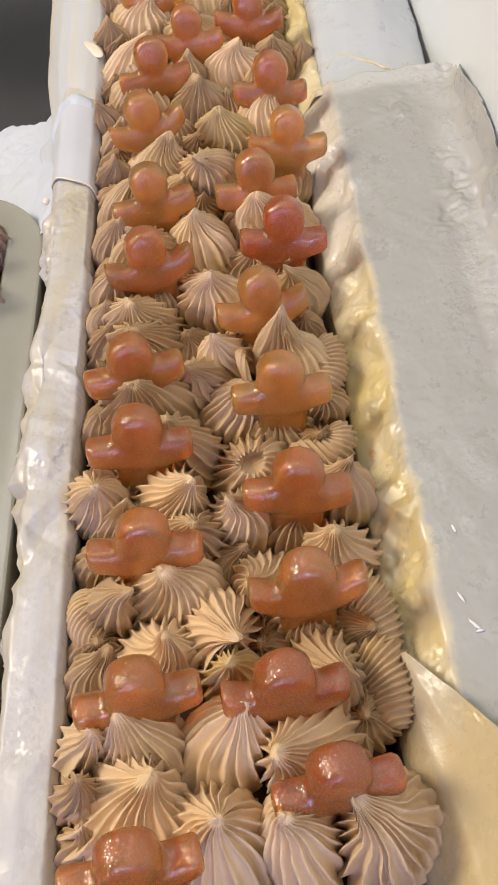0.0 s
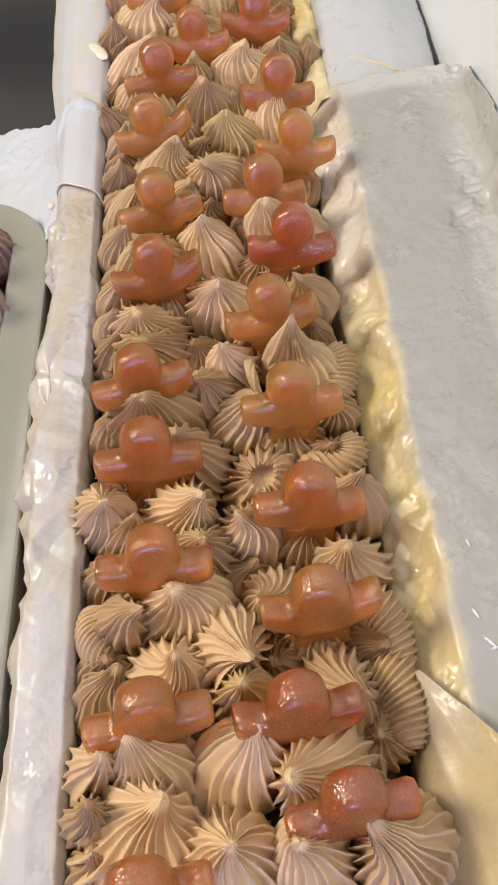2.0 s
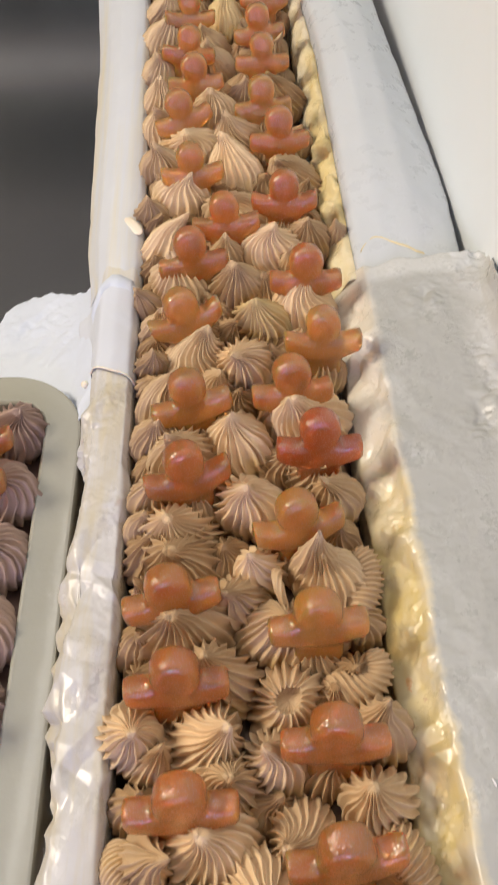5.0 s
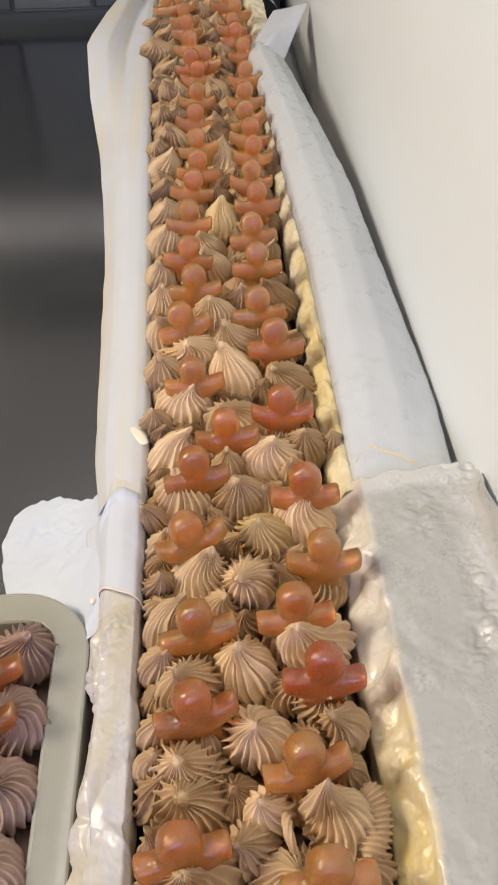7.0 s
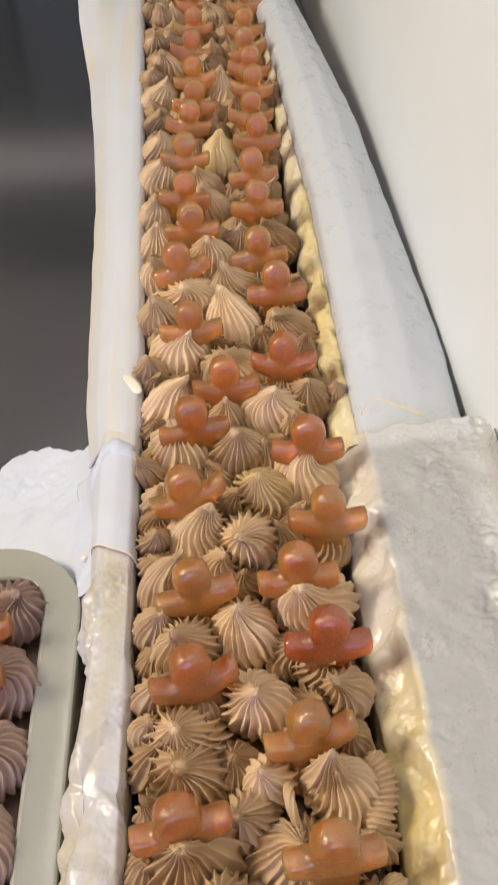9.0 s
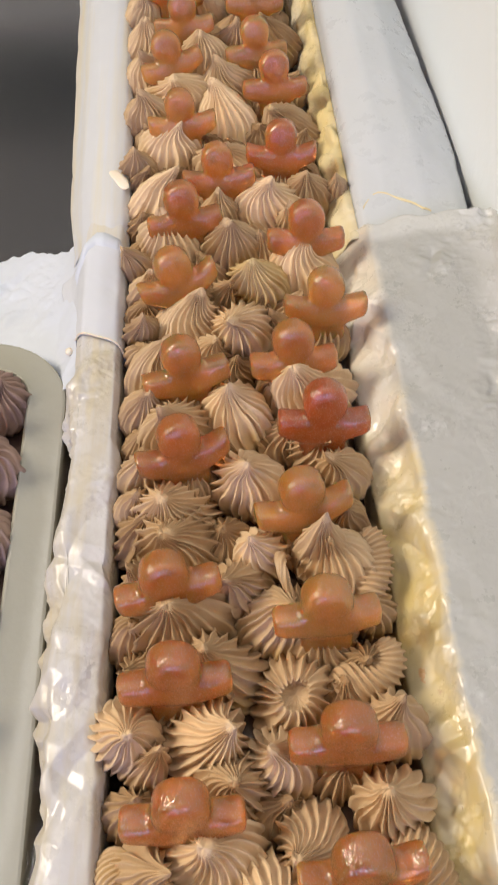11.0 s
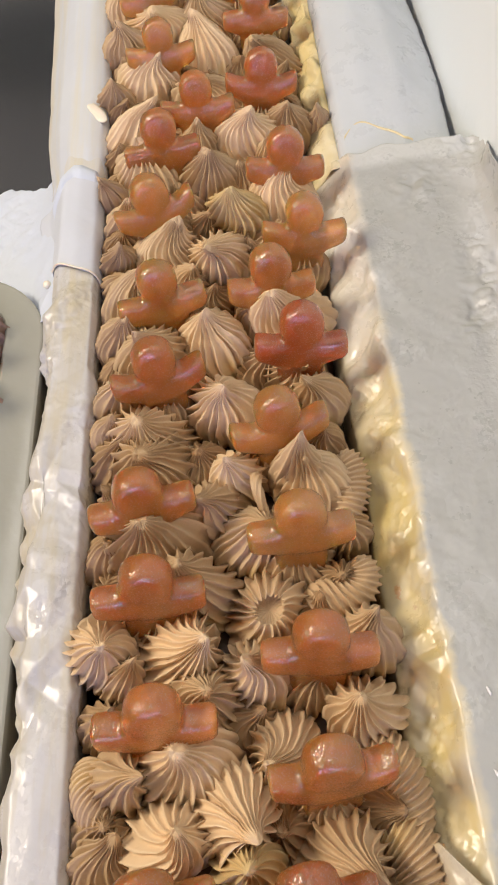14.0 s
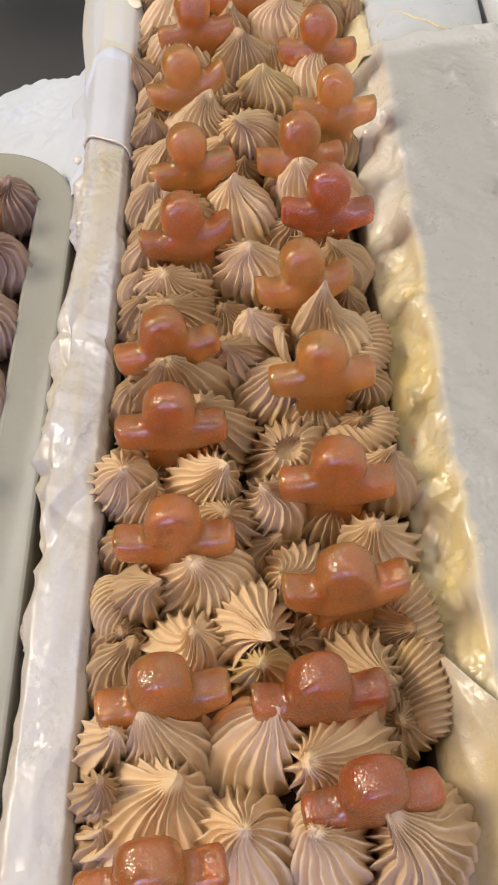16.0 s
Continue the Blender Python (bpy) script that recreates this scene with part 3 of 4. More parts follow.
def ridged_mesh(name, r, dx, dy, high, ridges, twist, mat, rng, dimple=False, fine=True):
    """A piped star: sharp ridges that run up a bulging body to a drawn tip at (dx, dy)."""
    zs = np.array([-0.45, -0.2, -0.02, 0.10, 0.22, 0.34, 0.45, 0.55, 0.64, 0.72, 0.79, 0.86, 0.93, 1.00, 1.06, 1.10, 1.115])
    rs = np.array([0.72, 0.90, 0.985, 1.0, 0.99, 0.96, 0.91, 0.84, 0.755, 0.65, 0.53, 0.41, 0.30, 0.215, 0.15, 0.085, 0.012]) ** np.array([1.0] * 9 + [rng.uniform(0.9, 1.25)] * 8)
    nib = (rng.gauss(0, 0.16) * r, rng.gauss(0, 0.16) * r)
    if dimple:
        nib = (0, 0)
        zs = np.array([-0.45, -0.2, -0.02, 0.10, 0.22, 0.34, 0.45, 0.55, 0.62, 0.68, 0.72, 0.73, 0.70, 0.60, 0.52, 0.49, 0.48])
        rs = np.array([0.86, 0.95, 1.0, 0.99, 0.96, 0.90, 0.83, 0.74, 0.65, 0.55, 0.44, 0.37, 0.33, 0.31, 0.26, 0.12, 0.01])
    crisp = slice(None) if fine else [0, 2, 3, 4]
    k6 = 6 if fine else 4
    n = ridges * k6
    ang = (np.repeat(np.arange(ridges), k6) + np.tile(SPREAD[crisp], ridges)) / ridges * 2 * math.pi
    ang = ang + np.interp(np.arange(n), np.arange(0, n + k6, k6), [0.0] + [rng.gauss(0, 0.13) * 2 * math.pi / ridges for _ in range(ridges - 1)] + [0.0])
    a1, a2, a3 = (rng.uniform(0, 6.28) for _ in range(3))
    wob = 1 + 0.07 * np.sin(2 * ang + a1) + 0.045 * np.sin(3 * ang + a2) + 0.02 * np.sin(5 * ang + a3)
    each = np.repeat([rng.uniform(0.75, 1.15) for _ in range(ridges)], k6)
    verts = []
    for i, (z, k) in enumerate(zip(zs, rs)):
        s = max(0.0, z)
        hem = max(0.0, 1 - 4.5 * s)
        crest = np.tile((hem * LOBE + (1 - hem) * CREST)[crisp], ridges)
        deep = (0.20 + 0.11 * min(1, 1.3 * s)) * each * (0.25 if (dimple and i > 11) else 1)
        if not dimple:
            deep = deep * min(1.0, max(0.15, (k - 0.08) / 0.30))
        sway = 0.0 if dimple else max(0.0, s - 0.82) * 4
        ragged = np.repeat([rng.gauss(0, 0.022) for _ in range(ridges)], k6) * crest
        rad = r * k * (1 - deep * (1 - crest) + ragged) * (wob if k > 0.3 else 1)
        turn = ang + twist * s ** 0.9 + 0.06 * math.sin(a1 + 7 * s)
        move = s ** 1.25
        zz = z * high * (1 + 0.03 * np.sin(2 * ang + a3)) - 0.0012 * (1 - crest) * s * (1 if k > 0.15 else 0)
        verts += list(zip(rad * np.cos(turn) + dx * move + nib[0] * sway, rad * np.sin(turn) + dy * move + nib[1] * sway, zz))
    off = Vector((a1, a2, a3)) * 9
    verts = [Vector(v) + 0.00045 * noise.noise_vector(Vector(v) * 210 + off) + 0.0007 * noise.noise_vector(Vector(v) * 75 + off) for v in verts]
    faces = grid_faces(len(zs), n, True) + [tuple(range((len(zs) - 1) * n, len(zs) * n))]
    return mesh_of(name, verts, faces, mat)


LABELS = {"tan_frosting": "tan ridged piped frosting star on the slab", "yellow_frosting": "yellowish ridged piped frosting star on the slab",
          "mauve_frosting": "dark mauve piped frosting star in the mould"}


STARS = []


def dollop(x, y, r, dx, dy, mat=TAN, shade=None, high=None, twist=None, dimple=False, z=-0.001, group="piped frosting stars"):
    rng = random.Random(round(x * 7919 + y * 104729, 4))
    low = 0.0 if high else 0.42
    if high is None:
        high = (0.0235 if y < 0.112 else 0.0140 + 0.50 * r) * rng.uniform(0.93, 1.07)
    STARS.append((x, y, r))
    r *= 1.13
    ridges = rng.choice((20, 21, 22)) if r > 0.0145 else rng.choice((18, 19)) if r > 0.0115 else rng.choice((14, 15, 16))
    twist = rng.uniform(-0.9, 0.9) if twist is None else twist
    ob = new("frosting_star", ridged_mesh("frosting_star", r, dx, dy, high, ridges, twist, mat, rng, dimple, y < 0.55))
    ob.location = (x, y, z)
    # tone paints light falloff: stars past 0.5 darker, near main stars kept pale
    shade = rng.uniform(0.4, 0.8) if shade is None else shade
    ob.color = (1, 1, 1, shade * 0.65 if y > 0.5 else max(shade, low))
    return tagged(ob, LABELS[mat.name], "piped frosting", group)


def rope(a, b, c, r, mat=TAN, ridges=8, turns=1.7, label="tan twisted piped frosting rope beside the lining"):
    """A piped rope along the bend a-b-c, its ridges wound round it."""
    rings, n = 44, ridges * 6
    a, b, c = Vector(a), Vector(b), Vector(c)
    verts = []
    for i in range(rings):
        t = i / (rings - 1)
        p = (1 - t) ** 2 * a + 2 * t * (1 - t) * b + t * t * c
        d = ((1 - t) * (b - a) + t * (c - b)).normalized()
        side = d.cross(Vector((0, 0, 1))).normalized()
        up = side.cross(d)
        k = r * (max(0.02, 1 - (2 * t - 1) ** 6) ** 0.5) * (1.08 - 0.25 * t)
        for j in range(n):
            w = j / n * 2 * math.pi
            g = w + turns * 2 * math.pi * t
            rad = k * (1 - 0.24 * (1 - CREST[j % 6]))
            verts.append(p + side * math.cos(g) * rad - up * math.sin(g) * rad)
    faces = grid_faces(rings, n, True) + [tuple(range(n))[::-1], tuple(range((rings - 1) * n, rings * n))]
    ob = new("frosting_rope", mesh_of("frosting_rope", verts, faces, mat))
    ob.color = (1, 1, 1, 0.45)
    return tagged(ob, label, "piped frosting", "piped frosting ropes")


# ---- jelly figures ----


def prism(verts, faces, outline, thick, bevel, middle=0.0):
    """Adds an outline (x, z), extruded along y, with rounded edges."""
    pts = np.array(outline)
    nxt, prv = np.roll(pts, -1, 0), np.roll(pts, 1, 0)
    d = nxt - prv
    d /= np.hypot(d[:, 0], d[:, 1])[:, None] + 1e-9
    normal = np.stack([d[:, 1], -d[:, 0]], 1)
    base, n, h = len(verts), len(pts), thick / 2
    rings = [(-h, bevel), (-h + 0.12 * bevel, 0.5 * bevel), (-h + 0.45 * bevel, 0.12 * bevel), (-h + bevel, 0.0),
             (h - bevel, 0.0), (h - 0.45 * bevel, 0.12 * bevel), (h - 0.12 * bevel, 0.5 * bevel), (h, bevel)]
    for y, inset in rings:
        q = pts - normal * inset
        verts += [(x, y + middle, z) for x, z in q]
    m = len(rings)
    for i in range(m - 1):
        for j in range(n):
            k = (j + 1) % n
            faces.append((base + (i + 1) * n + j, base + (i + 1) * n + k, base + i * n + k, base + i * n + j))
    faces.append(tuple(base + j for j in range(n)))
    faces.append(tuple(base + (m - 1) * n + j for j in range(n))[::-1])


def figure_mesh(seed, drop=0.0):
    """A thick moulded figure: round head, arms that curve up, body stuck in the frosting, fused and softened."""
    rng = random.Random(seed)
    verts, faces = [], []
    rad, lift = 0.0080 * rng.uniform(0.96, 1.04), 0.0012 + 0.0009 * (seed % 6) + max(0.0, 1.6 * drop)
    prism(verts, faces, [(rad * math.cos(a), rad * math.sin(a)) for a in np.linspace(0, 2 * math.pi, 32, endpoint=False)], 0.0112, 0.0032, -0.0006)
    half, mid, base = 0.0170, -0.0117 - drop, len(verts)
    xs = np.concatenate([[-half, -half + 0.0004, -half + 0.0014], np.linspace(-half + 0.003, half - 0.003, 13), [half - 0.0014, half - 0.0004, half]])
    k = 20
    for x in xs:
        edge = half - abs(x)
        size = 1.0 if edge > 0.002 else 0.80 + 0.20 * math.sqrt(max(0.0, 1 - (1 - edge / 0.002) ** 2))
        for j in range(k):
            a = 2 * math.pi * j / k
            c, s = math.cos(a), math.sin(a)
            tall = (0.0057 - 0.0010 * abs(x) / half) + (0.0008 * max(0.0, 1 - (x / (0.8 * half)) ** 2) if s < 0 else 0.0)
            verts.append((x, -0.0012 + 0.0047 * size * math.copysign(abs(c) ** 0.5, c), mid + lift * (x / half) ** 2 + tall * size * math.copysign(abs(s) ** 0.5, s)))
    for i in range(len(xs) - 1):
        for j in range(k):
            n = (j + 1) % k
            faces.append((base + i * k + j, base + i * k + n, base + (i + 1) * k + n, base + (i + 1) * k + j))
    faces += [tuple(base + j for j in range(k))[::-1], tuple(base + (len(xs) - 1) * k + j for j in range(k))]
    w = 0.0086
    prism(verts, faces, [(-w, -0.014 - drop), (-w, -0.021), (-w * 0.95, -0.026), (w * 0.95, -0.026), (w, -0.021), (w, -0.014 - drop), (w * 0.5, -0.0072), (-w * 0.5, -0.0072)], 0.0086, 0.0014)
    prism(verts, faces, [(-0.0040, -0.003), (-0.0044, -0.008), (-0.0050, mid), (0.0050, mid), (0.0044, -0.008), (0.0040, -0.003)], 0.0076, 0.0014, -0.0010)
    rough = new("fused", mesh_of("fused", verts, faces, JELLY))
    melt = rough.modifiers.new("melt", "REMESH")
    melt.mode, melt.voxel_size, melt.use_smooth_shade = "VOXEL", 0.00105, True
    soft = rough.modifiers.new("soft", "SMOOTH")
    soft.factor, soft.iterations = 0.5, 12
    deps = bpy.context.evaluated_depsgraph_get()
    me = bpy.data.meshes.new_from_object(rough.evaluated_get(deps))
    me.name = "jelly_figure"
    bpy.data.objects.remove(rough)
    off = Vector((seed * 3.1, seed, 0))
    for v in me.vertices:
        v.co += 0.0004 * noise.noise_vector(v.co * 90 + off) + 0.00012 * noise.noise_vector(v.co * 500 + off)
    if not me.materials:
        me.materials.append(JELLY)
    me.polygons.foreach_set("use_smooth", [True] * len(me.polygons))
    me.update()
    return me


FIGURE_SPOTS = []
NEAR_FIGURES = [figure_mesh(s, -0.0024) for s in range(9, 14)]
FIGURES = [figure_mesh(s) for s in range(6)]
SUNKEN = [figure_mesh(s, 0.0012) for s in range(6, 9)]


def jelly_figure(x, y, z, yaw, roll, tone=0.4, lean=-11, group="jelly figures on the slab", label="orange glittery jelly figure stuck upright in the frosting"):
    pick = int(abs(x * 9173 + y * 3571) * 10)
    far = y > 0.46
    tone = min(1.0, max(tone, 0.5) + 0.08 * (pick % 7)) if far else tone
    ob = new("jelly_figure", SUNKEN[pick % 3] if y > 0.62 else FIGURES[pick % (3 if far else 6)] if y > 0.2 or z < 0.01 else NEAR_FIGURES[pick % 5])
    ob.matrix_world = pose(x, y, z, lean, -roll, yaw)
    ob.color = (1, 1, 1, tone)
    if z > 0.01:
        FIGURE_SPOTS.append((x, y))
    return tagged(ob, label, "jelly figure", group)


jelly_figure(-0.0260, 0.0340, 0.0285, 10, 0, 0.3)
jelly_figure(0.0250, 0.0500, 0.0285, 9, 1, 0.1)
jelly_figure(0.0140, 0.0740, 0.0285, 5, 1, 0.15)
jelly_figure(-0.0250, 0.0750, 0.0285, 10, 1, 0.45)
jelly_figure(0.0230, 0.1030, 0.0285, 6, 2, 0.5)
jelly_figure(-0.0230, 0.1190, 0.0285, 2, 1, 0.4)
jelly_figure(0.0240, 0.1370, 0.0285, -0, -0, 0.35)
jelly_figure(-0.0250, 0.1570, 0.0285, 3, 1, 0.3)
jelly_figure(0.0220, 0.1760, 0.0285, 4, 2, 0.9)
jelly_figure(-0.0280, 0.1870, 0.0285, 10, 7, 0.5)
jelly_figure(0.0180, 0.2160, 0.0285, 12, 3, 0.85)
jelly_figure(-0.0230, 0.2400, 0.0285, 14, 4, 0.3)
jelly_figure(0.0300, 0.2530, 0.0285, -0, -0, 0.05)
jelly_figure(-0.0220, 0.2780, 0.0285, 12, 6, 0.8)
jelly_figure(0.0210, 0.2830, 0.0285, 5, 2, 0.6)
jelly_figure(0.0370, 0.3120, 0.0285, -0, -0, 0.85)
jelly_figure(-0.0250, 0.3270, 0.0285, 16, 11, 0.9)
jelly_figure(0.0330, 0.3540, 0.0285, -0, -0, 0.4)
jelly_figure(-0.0210, 0.3700, 0.0285, 6, 6, 0.45)
jelly_figure(-0.0040, 0.3980, 0.0285, 3, 3, 0.5)
jelly_figure(0.0270, 0.4150, 0.0285, -0, -0, 0.25)
jelly_figure(-0.0210, 0.4430, 0.0285, 3, 4, 0.8)
jelly_figure(0.0280, 0.4760, 0.0285, 2, 2, 0.3)
jelly_figure(-0.0280, 0.4980, 0.0285, 10, 15, 0.5)
jelly_figure(0.0200, 0.5110, 0.0285, 3, 5, 0.4)
jelly_figure(-0.0190, 0.5400, 0.0285, 2, 4, 0.45)
jelly_figure(0.0230, 0.5650, 0.0285, 1, 1, 0.35)
jelly_figure(-0.0220, 0.5780, 0.0285, -3, -5, 0.5)
jelly_figure(0.0220, 0.6050, 0.0285, 3, 7, 0.4)
jelly_figure(-0.0220, 0.6290, 0.0285, -1, -1, 0.8)
jelly_figure(0.0290, 0.6530, 0.0285, -0, -0, 0.6)
jelly_figure(-0.0180, 0.6780, 0.0285, -3, -7, 0.4)
jelly_figure(0.0270, 0.6900, 0.0285, -1, -1, 0.7)
jelly_figure(-0.0140, 0.7110, 0.0285, -1, -3, 0.6)
jelly_figure(0.0310, 0.7350, 0.0285, -2, -4, 0.5)
jelly_figure(-0.0150, 0.7540, 0.0285, 3, 8, 0.3)
jelly_figure(0.0310, 0.7710, 0.0285, -3, -7, 0.6)
jelly_figure(-0.0150, 0.8070, 0.0285, -3, -9, 0.5)
jelly_figure(0.0280, 0.8080, 0.0285, 7, 20, 0.6)
jelly_figure(0.0310, 0.8530, 0.0285, -0, -0, 0.5)
jelly_figure(-0.0130, 0.8560, 0.0285, -0, -0, 0.7)
jelly_figure(0.0340, 0.9070, 0.0285, 2, 3, 0.28)
jelly_figure(-0.0120, 0.9120, 0.0285, -5, 2, 0.40)
jelly_figure(-0.0180, 0.9470, 0.0285, -5, 8, 0.44)
jelly_figure(-0.0040, 0.9550, 0.0285, -9, 6, 0.35)
jelly_figure(0.0360, 0.9760, 0.0285, 6, 1, 0.51)
jelly_figure(-0.0190, 1.0030, 0.0285, -6, 3, 0.60)
jelly_figure(0.0300, 1.0250, 0.0285, 0, 5, 0.52)
jelly_figure(-0.0220, 1.0560, 0.0285, -8, 5, 0.49)
jelly_figure(0.0290, 1.0600, 0.0285, -4, -5, 0.60)
jelly_figure(-0.0250, 1.1000, 0.0285, -0, 4, 0.60)
jelly_figure(0.0340, 1.1080, 0.0285, 4, 7, 0.41)
jelly_figure(-0.0450, 1.1390, 0.0285, -5, 8, 0.42)
jelly_figure(-0.0290, 1.1440, 0.0285, 5, 1, 0.62)
jelly_figure(0.0230, 1.1440, 0.0285, 7, -4, 0.30)

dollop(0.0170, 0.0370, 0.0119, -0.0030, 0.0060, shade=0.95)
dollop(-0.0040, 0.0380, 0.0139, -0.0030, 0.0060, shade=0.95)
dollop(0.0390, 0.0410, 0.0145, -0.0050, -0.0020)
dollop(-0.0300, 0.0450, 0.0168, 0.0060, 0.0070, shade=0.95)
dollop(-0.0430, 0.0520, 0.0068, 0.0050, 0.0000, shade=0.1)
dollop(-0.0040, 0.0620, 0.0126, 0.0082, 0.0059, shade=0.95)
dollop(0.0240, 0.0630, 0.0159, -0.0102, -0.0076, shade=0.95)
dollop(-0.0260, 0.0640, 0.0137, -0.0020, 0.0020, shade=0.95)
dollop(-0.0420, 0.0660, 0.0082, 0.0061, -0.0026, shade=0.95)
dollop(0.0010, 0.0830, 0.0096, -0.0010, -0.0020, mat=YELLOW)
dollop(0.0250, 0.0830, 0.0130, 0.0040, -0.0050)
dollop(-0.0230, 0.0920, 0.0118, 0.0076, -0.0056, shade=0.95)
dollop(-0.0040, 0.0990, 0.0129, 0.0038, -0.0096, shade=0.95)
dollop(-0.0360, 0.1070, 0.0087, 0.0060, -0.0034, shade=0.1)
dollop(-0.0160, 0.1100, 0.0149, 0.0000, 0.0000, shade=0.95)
dollop(0.0130, 0.1140, 0.0105, -0.0032, -0.0077)
dollop(0.0380, 0.1220, 0.0112, -0.0050, -0.0030)
dollop(-0.0100, 0.1290, 0.0119, -0.0010, -0.0010)
dollop(-0.0350, 0.1350, 0.0066, 0.0040, 0.0010)
dollop(0.0060, 0.1350, 0.0113, 0.0000, -0.0010)
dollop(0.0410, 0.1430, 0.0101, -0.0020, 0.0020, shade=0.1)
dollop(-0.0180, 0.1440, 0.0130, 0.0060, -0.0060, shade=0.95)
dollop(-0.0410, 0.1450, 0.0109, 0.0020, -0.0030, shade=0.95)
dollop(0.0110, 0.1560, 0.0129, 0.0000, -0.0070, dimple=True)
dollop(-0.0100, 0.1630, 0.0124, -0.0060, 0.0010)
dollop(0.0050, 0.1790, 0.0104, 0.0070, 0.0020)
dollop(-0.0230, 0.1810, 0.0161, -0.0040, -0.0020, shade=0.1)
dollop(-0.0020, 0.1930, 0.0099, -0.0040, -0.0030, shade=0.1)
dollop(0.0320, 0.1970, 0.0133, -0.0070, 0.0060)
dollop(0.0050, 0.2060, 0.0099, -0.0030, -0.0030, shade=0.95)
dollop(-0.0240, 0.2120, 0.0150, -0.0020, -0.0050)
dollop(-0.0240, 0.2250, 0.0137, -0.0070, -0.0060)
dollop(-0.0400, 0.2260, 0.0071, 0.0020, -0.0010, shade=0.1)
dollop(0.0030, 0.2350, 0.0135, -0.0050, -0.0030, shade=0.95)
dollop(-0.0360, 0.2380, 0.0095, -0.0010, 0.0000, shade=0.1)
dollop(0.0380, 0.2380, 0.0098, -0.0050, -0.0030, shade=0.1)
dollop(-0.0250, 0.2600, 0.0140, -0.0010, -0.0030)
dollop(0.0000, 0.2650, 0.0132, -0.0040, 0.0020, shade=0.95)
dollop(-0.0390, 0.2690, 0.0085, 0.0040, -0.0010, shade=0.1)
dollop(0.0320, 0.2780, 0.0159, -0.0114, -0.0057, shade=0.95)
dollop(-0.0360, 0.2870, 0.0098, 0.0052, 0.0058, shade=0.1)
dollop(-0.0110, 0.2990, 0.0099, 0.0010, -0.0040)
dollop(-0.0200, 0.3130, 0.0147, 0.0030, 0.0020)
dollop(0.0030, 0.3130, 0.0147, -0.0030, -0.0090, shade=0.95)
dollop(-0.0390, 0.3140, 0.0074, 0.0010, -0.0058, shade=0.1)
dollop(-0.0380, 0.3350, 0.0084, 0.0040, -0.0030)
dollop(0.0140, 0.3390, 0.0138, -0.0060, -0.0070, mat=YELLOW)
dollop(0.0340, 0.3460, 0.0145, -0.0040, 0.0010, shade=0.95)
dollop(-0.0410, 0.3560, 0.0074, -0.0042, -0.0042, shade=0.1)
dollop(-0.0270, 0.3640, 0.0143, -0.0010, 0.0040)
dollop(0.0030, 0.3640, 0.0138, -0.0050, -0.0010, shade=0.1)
dollop(0.0310, 0.3780, 0.0079, -0.0040, -0.0040)
dollop(-0.0030, 0.3880, 0.0097, -0.0010, -0.0020)
dollop(0.0220, 0.3910, 0.0156, -0.0060, -0.0020, shade=0.95)
dollop(-0.0360, 0.3960, 0.0125, 0.0081, 0.0059, shade=0.95)
dollop(0.0400, 0.4020, 0.0118, -0.0030, -0.0040, shade=0.1)
dollop(0.0560, 0.4030, 0.0059, -0.0030, -0.0037)
dollop(0.0050, 0.4190, 0.0169, -0.0080, 0.0030)
dollop(-0.0420, 0.4270, 0.0089, -0.0029, -0.0065, shade=0.1)
dollop(-0.0270, 0.4370, 0.0155, 0.0010, 0.0000, shade=0.95)
dollop(0.0390, 0.4580, 0.0136, -0.0107, -0.0017)
dollop(0.0050, 0.4610, 0.0155, -0.0060, 0.0090, shade=0.95)
dollop(-0.0360, 0.4670, 0.0137, -0.0030, -0.0020)
dollop(-0.0250, 0.4860, 0.0195, 0.0050, -0.0090, shade=0.95)
dollop(0.0100, 0.4960, 0.0151, -0.0120, -0.0008, shade=0.1)
dollop(-0.0410, 0.5080, 0.0115, 0.0020, 0.0030, shade=0.95)
dollop(-0.0060, 0.5260, 0.0140, -0.0050, 0.0020, shade=0.95)
dollop(-0.0410, 0.5370, 0.0110, 0.0000, 0.0088, shade=0.95)
dollop(0.0130, 0.5440, 0.0107, -0.0020, -0.0030)
dollop(0.0380, 0.5470, 0.0115, -0.0090, -0.0010, shade=0.1)
dollop(-0.0430, 0.5760, 0.0120, 0.0010, 0.0010, shade=0.95)
dollop(-0.0070, 0.5850, 0.0133, -0.0050, 0.0040, shade=0.95)
dollop(0.0320, 0.6070, 0.0106, 0.0024, -0.0081)
dollop(-0.0070, 0.6100, 0.0126, -0.0080, 0.0010)
dollop(-0.0440, 0.6230, 0.0129, 0.0090, 0.0049, shade=0.95)
dollop(0.0030, 0.6480, 0.0133, -0.0020, 0.0070, mat=YELLOW, shade=0.95)
dollop(-0.0450, 0.6660, 0.0123, 0.0097, -0.0019, shade=0.95)
dollop(-0.0000, 0.6910, 0.0127, -0.0029, -0.0098, shade=0.1)
dollop(-0.0420, 0.7070, 0.0112, 0.0015, -0.0088)
dollop(-0.0460, 0.7450, 0.0142, 0.0103, 0.0048, shade=0.95)
dollop(0.0460, 0.7550, 0.0109, 0.0000, -0.0087)
dollop(0.0060, 0.7570, 0.0139, -0.0014, 0.0110, shade=0.95)
dollop(-0.0480, 0.7810, 0.0118, 0.0000, -0.0094)
dollop(-0.0020, 0.8000, 0.0136, -0.0065, -0.0087)
dollop(-0.0330, 0.8080, 0.0158, -0.0060, -0.0070)
dollop(0.0030, 0.8320, 0.0108, -0.0009, -0.0086)
dollop(-0.0460, 0.8560, 0.0134, 0.0021, -0.0105)
